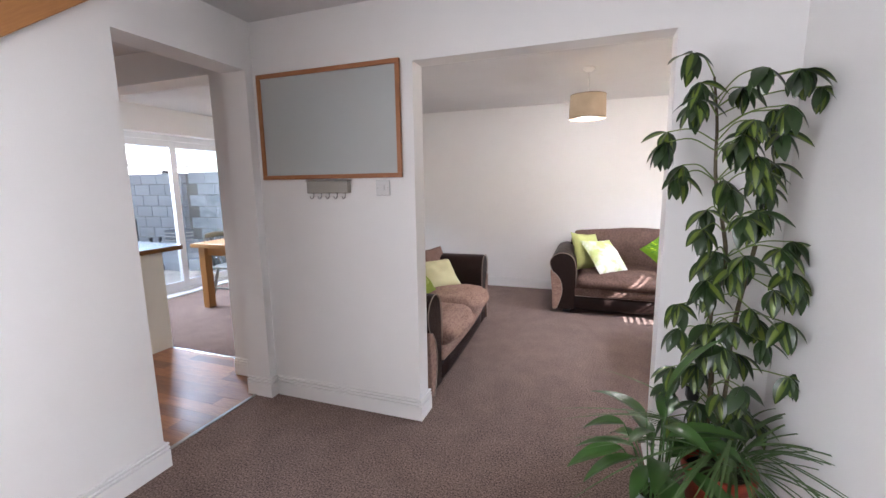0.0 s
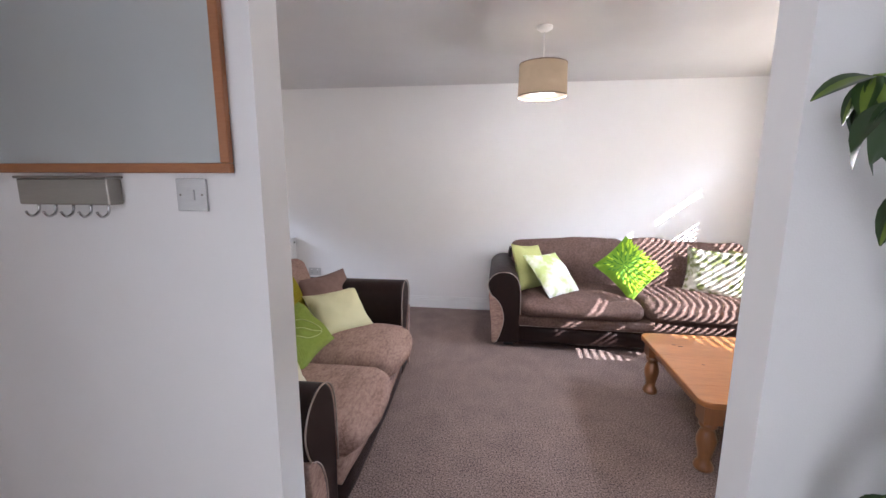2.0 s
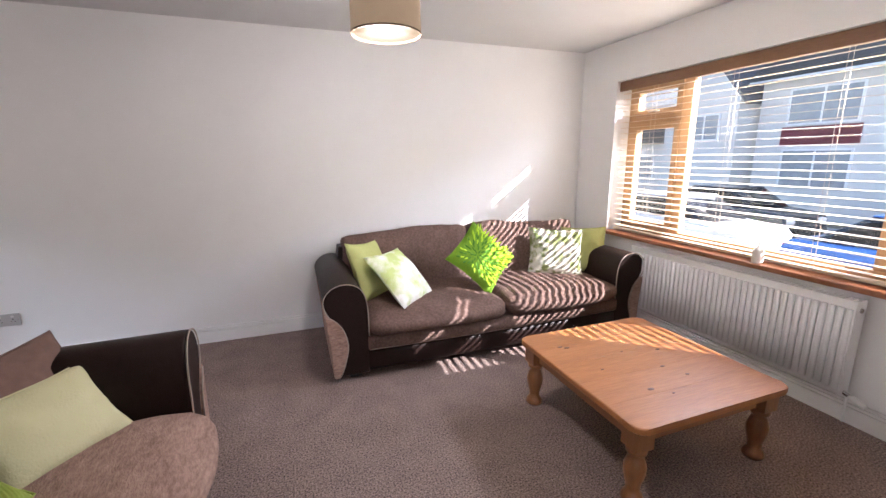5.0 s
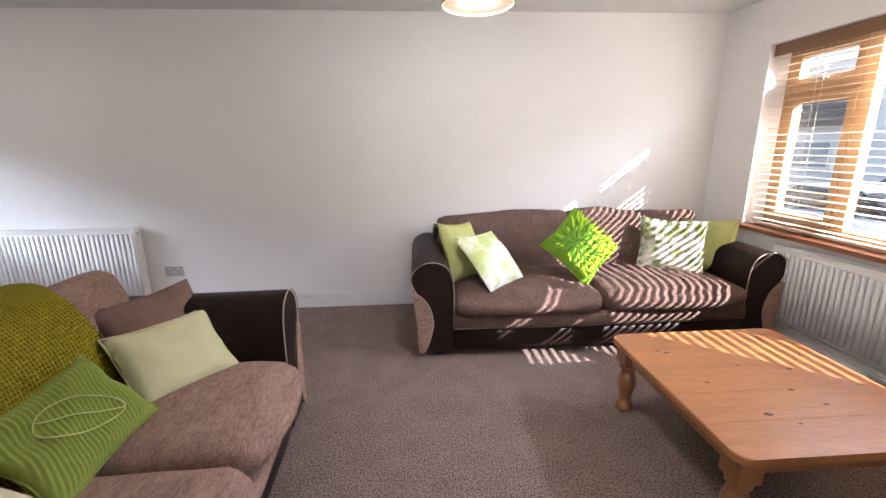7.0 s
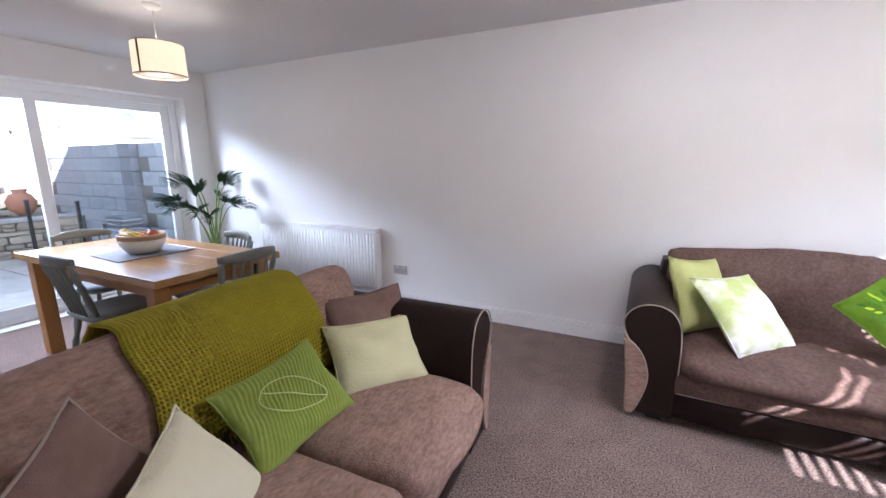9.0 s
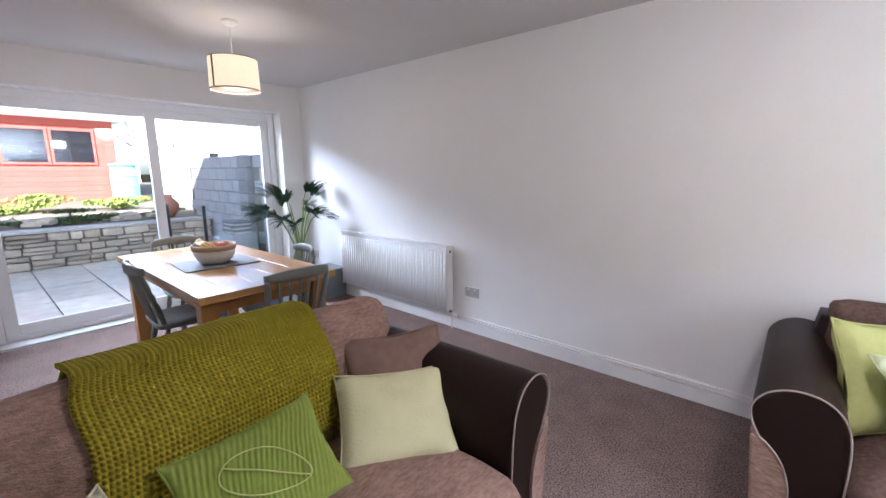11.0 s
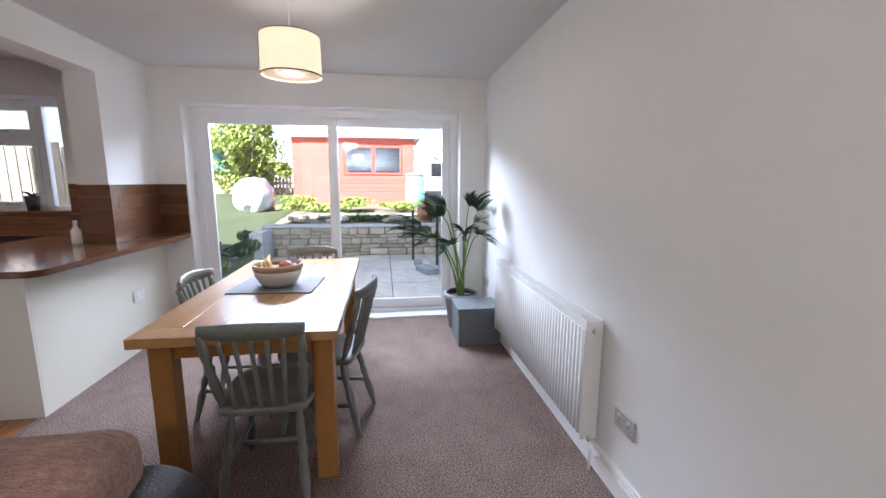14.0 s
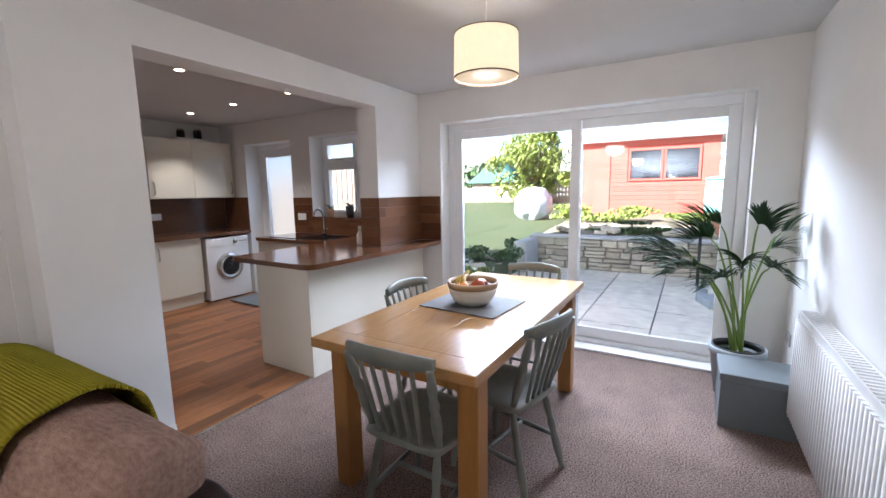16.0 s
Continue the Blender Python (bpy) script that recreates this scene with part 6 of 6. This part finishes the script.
part("barrel", lathe([(0, 0), (0.24, 0), (0.28, 0.2), (0.29, 0.45), (0.28, 0.75), (0.26, 0.95), (0, 0.95)], 28), WATERBUTT, butt)
for zz in (0.2, 0.45, 0.7):
    part("hoop", lathe([(0.285, zz - 0.02), (0.30, zz), (0.285, zz + 0.02)], 28), WATERBUTT, butt)
part("lid", lathe([(0.29, 0.95), (0.29, 0.99), (0.1, 1.03), (0, 1.03)], 28), WATERBUTT, butt)
urn = thing("garden_urn", "weathered terracotta urn on the raised bed", "urn", m=pose(-9.3, 3.35, 0.50))
part("body", lathe([(0, 0), (0.10, 0), (0.19, 0.12), (0.21, 0.24), (0.15, 0.36), (0.09, 0.40), (0.12, 0.46), (0.10, 0.46), (0, 0.40)], 24), CLAYPOT, urn)
tarp = thing("tarpaulin", "pale plastic sheet over a heap on the lawn", "tarpaulin", m=pose(-12.8, -1.35, 0.95))
bm = rbox((0, 0, 0), (0.9, 1.0, 0.85), 0.3, (0.05, 0.05, 0.1), 14, 0.05, 4.0)
part("sheet", bm, TARP, tarp)
for k, (x, y, h) in enumerate(((-7.9, 2.95, 0.95), (-7.35, 3.35, 0.92), (-7.1, 3.62, 0.55), (-7.55, 3.75, 0.5))):
    p = thing("garden_post", "thin black garden post", "post", "black posts", pose(x, y, GZ))
    part("shaft", boxes((-0.022, -0.022, 0, 0.022, 0.022, h), bevel=0.004), BLACK, p)
    part("cap", boxes((-0.028, -0.028, h, 0.028, 0.028, h + 0.025), bevel=0.006), BLACK, p)
for k, (x, y, z0, w, d, h) in enumerate(((-6.9, 3.45, GZ, 0.44, 0.22, 0.21), (-6.9, 3.45, GZ + 0.21, 0.44, 0.22, 0.21), (-6.4, 3.50, GZ, 0.44, 0.44, 0.30), (-6.4, 3.50, GZ + 0.30, 0.44, 0.40, 0.25), (-7.3, 3.0, GZ, 0.22, 0.10, 0.10), (-6.75, 3.1, GZ, 0.44, 0.22, 0.10), (-5.9, 3.55, GZ, 0.44, 0.22, 0.21))):
    b = thing("concrete_block", "loose grey concrete block on the patio", "block", "loose blocks", pose(x, y, z0, 0, 0, 7 * k - 15))
    part("body", boxes((-w / 2, -d / 2, 0, w / 2, d / 2, h), bevel=0.006), BLOCK, b)
for k in range(9):
    s = thing("roof_slate", "stacked grey roof slate", "slate", "stack of slates", pose(-6.4, 3.50, GZ + 0.551 + k * 0.022, rng.uniform(-1, 1), 0, rng.uniform(-10, 10)))
    part("slate", boxes((-0.20, -0.14, 0, 0.20, 0.14, 0.018), bevel=0.003, seg=1), ROOFTILE if k % 3 else COPING, s)


def plank_fence(label, x, y0, y1, z0, h, along="y"):
    f = thing("fence", label, "fence")
    n = int((y1 - y0) / 0.13)
    bd = mesh_of(boxes((-0.01, 0, 0, 0.01, 0.115, h), bevel=0.003, seg=1), "fence_board", FENCEWOOD)
    for k in range(n):
        piece("board", bd, f, pose(x, y0 + k * 0.13, z0 + 0.04 * math.sin(k * 1.7)))
    for z in (0.25, h - 0.3):
        part("rail", boxes((x - 0.06, y0, z0 + z, x - 0.012, y1, z0 + z + 0.08)), FENCEWOOD, f)


plank_fence("weathered close-board fence outside the kitchen", -6.3, -5.5, -0.95, -0.2, 2.05)
plank_fence("grey weathered fence at the lawn's end", -16.95, -8.0, -1.0, 0.45, 1.1)
hut = thing("summer_house", "small hut with a dark green pitched roof", "shed", m=pose(-17.35, -4.6, 0.3))
part("wall", boxes((-1.2, -1.1, 0, 0, 1.1, 1.42)), FENCEWOOD, hut)
part("roof", prism([(-1.30, 1.421), (0, 2.36), (1.30, 1.421)], -1.4, 0.2), GREENROOF, hut, "dark green roof").matrix_basis = Matrix(((0, 1, 0, 0), (1, 0, 0, 0), (0, 0, 1, 0), (0, 0, 0, 1)))


def bare_tree(x, y, z, h, seed):
    r2 = random.Random(seed)
    t = thing("bare_tree", "leafless garden tree with fine twigs", "tree", m=pose(x, y, z))
    bm = bmesh.new()

    def grow(p, d, length, r, depth):
        q = p + d * length
        tube([p, (p + q) / 2 + Vector((r2.gauss(0, 0.04), r2.gauss(0, 0.04), 0)) * length, q], [r, r * 0.85, r * 0.65], 5, bm)
        if depth:
            for _ in range(r2.choice((2, 3, 3))):
                nd = (d + Vector((r2.gauss(0, 0.55), r2.gauss(0, 0.55), r2.gauss(0.1, 0.35)))).normalized()
                grow(q, nd, length * r2.uniform(0.6, 0.82), r * 0.62, depth - 1)
    grow(Vector((0, 0, 0)), Vector((0, 0, 1)), h * 0.3, 0.07, 5)
    part("branches", bm, TWIG, t)


bare_tree(-16.5, 5.6, -0.98, 5.4, 5)
bare_tree(-24.0, -9.0, -0.98, 6.0, 6)
bare_tree(-26.0, 2.0, -0.98, 6.0, 9)


def far_house(x, y, w, h, label):
    t = thing("house", label, "house", "houses beyond the garden", pose(x, y, -1.0))
    part("wall", boxes((-6, -w / 2, 0, 0, w / 2, h)), RENDERW, t)
    part("roof", prism([(-6.3, h + 0.001), (-3, h + 2.0), (0.3, h + 0.001)], -w / 2 - 0.3, w / 2 + 0.3), FELT, t, "pale tiled roof")
    for k in (-1, 1):
        part("window", boxes((0.0, k * w * 0.25 - 0.6, h - 1.7, 0.05, k * w * 0.25 + 0.6, h - 0.5)), DARKGLASS, t)


for x, y, w, h in ((-34, -16, 9, 4.4), (-36, -5, 8, 4.2), (-37, 5, 9, 4.5), (-33, 15, 8, 4.3), (-38, 25, 9, 4.6)):
    far_house(x, y, w, h, "pale distant house beyond the garden fence")


# ---- street ----
def house_window(parent, x, y0, y1, z0, z1):
    w = part("window", boxes((x - 0.05, y0, z0, x, y0 + 0.07, z1), (x - 0.05, y1 - 0.07, z0, x, y1, z1), (x - 0.05, y0 + 0.07, z1 - 0.07, x, y1 - 0.07, z1), (x - 0.05, y0 + 0.07, z0, x, y1 - 0.07, z0 + 0.07), (x - 0.05, (y0 + y1) / 2 - 0.03, z0 + 0.07, x, (y0 + y1) / 2 + 0.03, z1 - 0.07)), UPVC, parent, "white window frame")
    part("pane", boxes((x - 0.03, y0 + 0.07, z0 + 0.07, x - 0.02, y1 - 0.07, z1 - 0.07)), CURTAINED, w)


TRN = Matrix(((0, 1, 0, 0), (1, 0, 0, 0), (0, 0, 1, 0), (0, 0, 0, 1)))
ha = thing("house", "white rendered house with a grey tiled roof across the street", "house")
part("wall", boxes((18.0, -3.0, -1.0, 25.0, 11.6, 4.2)), RENDERW, ha)
part("roof", prism([(17.5, 4.201), (21.5, 7.8), (25.5, 4.201)], -3.3, 11.9), ROOFTILE, ha, "grey tiled roof")
for y0 in (8.4, 3.0, -1.5):
    house_window(ha, 18.0, y0, y0 + 2.2, 2.45, 3.75)
    part("cladding", boxes((17.95, y0 - 0.1, 1.75, 18.0, y0 + 2.3, 2.4)), MAROON, ha, "maroon cladding panel")
    house_window(ha, 18.0, y0, y0 + 2.2, 0.2, 1.6)
part("door", boxes((17.94, 6.3, -0.9, 18.0, 7.2, 1.2)), MAROON, ha)
part("gutter", tube([(17.5, -3.2, 4.08), (17.5, 11.8, 4.08)], 0.06, 8), UPVC, ha)
hb = thing("house", "white gabled house with a dark grey roof across the street", "house")
part("wall", prism([(11.9, -1.0), (15.3, -1.0), (15.3, 3.0), (13.2, 5.2), (11.9, 3.6)], 17.2, 24.0), RENDERW, hb, "white gable wall").matrix_basis = TRN
part("roof", prism([(11.7, 3.36), (13.2, 5.205), (15.6, 2.69), (15.6, 2.85), (13.2, 5.40), (11.7, 3.52)], 17.25, 24.2), ROOFTILE, hb, "dark grey roof").matrix_basis = TRN
part("wing", boxes((18.5, 15.6, -1.0, 24.0, 26.0, 2.0)), RENDERW, hb)
part("wing_roof", prism([(18.0, 2.001), (21.5, 5.2), (25.0, 2.001)], 15.5, 26.5), ROOFTILE, hb, "dark grey roof")
house_window(hb, 17.2, 12.6, 14.0, 2.0, 3.1)
house_window(hb, 18.5, 17.0, 19.0, 0.2, 1.4)
setting("road", boxes((8.2, -60, -0.98, 14.2, 60, -0.955)), TARMAC, "grey asphalt street", "road")
setting("pavement", boxes((14.2, -60, -0.98, 16.2, 60, -0.85), (6.4, -60, -0.98, 8.05, 60, -0.85)), COPING, "concrete pavement", "pavement")
setting("kerb", boxes((8.05, -60, -0.98, 8.199, 60, -0.84), (14.05, -60, -0.954, 14.199, 60, -0.84), bevel=0.01), KERB, "concrete kerb", "kerb")


def car(label, x, y, z, paint, turn, length=4.1):
    c = thing("car", label, "car", m=pose(x, y, z, 0, 0, turn))
    s = length / 4.1
    side = [(-2.05, 0.35), (-2.0, 0.72), (-1.9, 0.85), (-1.0, 0.95), (0.2, 0.97), (1.85, 0.95), (2.02, 0.75), (2.05, 0.35), (1.9, 0.22), (-1.9, 0.22)]
    part("body", prism([(px * s, pz) for px, pz in side], -0.84, 0.84, 0.06, 3), paint, c)
    part("cabin", prism([(-1.15 * s, 0.94), (-0.45 * s, 1.40), (0.9 * s, 1.44), (1.65 * s, 0.94)], -0.70, 0.70, 0.08, 3), DARKGLASS, c, "dark glazed cabin")
    part("roof", boxes((-0.42 * s, -0.62, 1.40, 0.92 * s, 0.62, 1.46), bevel=0.02), paint, c)
    for px in (-1.3 * s, 1.25 * s):
        for sy in (-1, 1):
            w = part("wheel", lathe([(0.2, -0.1), (0.31, -0.1), (0.32, 0.0), (0.31, 0.1), (0.2, 0.1)], 24), RUBBER, c)
            w.matrix_basis = pose(px, sy * 0.76, 0.32, 90)
            part("rim", lathe([(0.0, 0.06), (0.19, 0.07), (0.2, 0.1), (0.2, -0.1), (0.19, -0.07), (0, -0.06)], 16), CHROME, w)
    for sy in (-0.6, 0.6):
        part("headlight", rbox((-1.99 * s, sy, 0.68), (0.10, 0.3, 0.14), 0.04, n=3), PLASTIC, c)
        part("tail_light", rbox((2.0 * s, sy, 0.78), (0.08, 0.2, 0.16), 0.03, n=3), RED_CLAY, c)


car("dark parked car at the far kerb", 12.9, 8.6, -0.955, CARBLACK, 88)
car("white parked car in the street", 9.4, 7.4, -0.955, CARWHITE, 92)
car("blue parked car on the near side", 9.3, 2.6, -0.955, CARBLUE, 90)

# ---- boards and slabs ----
kf = setting("floor_kitchen", boxes((WEST, -3.15, -0.1, -1.25, 0.14, -0.004), (-3.436, 0.14, -0.1, -1.575, DIV, -0.004), (-1.25, -0.80, -0.1, -1.19, -0.06, -0.004)), MORTAR, "walnut laminate kitchen floor", "floor")
rng = random.Random(31)
y = -3.148
while y < DIV - 0.002:
    w = min(0.096, DIV - y)
    x = WEST + 0.002 - rng.random() * 0.4
    xe = -1.19 if -0.80 <= y and y + w <= -0.055 else (-1.252 if y < 0.13 else -1.577)
    while x < xe:
        l = rng.uniform(0.35, 0.85)
        x0, x1 = max(x, WEST + 0.002 if y < 0.13 else -3.434), min(x + l, xe)
        if x1 - x0 > 0.02:
            bm = bmesh.new()
            box(bm, x0 + 0.0004, y + 0.0004, -0.0035, x1 - 0.0004, y + w - 0.0004, 0.001)
            part("plank", bm, LAMINATE, kf)
        x += l
    y += w
pf = bpy.data.objects["patio"]
xs, ys = [-8.55, -7.85, -7.0, -6.1, -5.35, W1 - 0.03], [-1.9, -1.15, -0.35, 0.4, 1.15, 1.75, 2.5, 3.25, 3.84]
for i in range(5):
    for j in range(8):
        part("slab", boxes((xs[i] + 0.006, ys[j] + 0.006, GZ - 0.034, xs[i + 1] - 0.006, ys[j + 1] - 0.006, GZ + 0.004 * noise.noise(Vector((i * 1.7, j * 2.3, 0)))), bevel=0.004, seg=1), PAVING, pf)
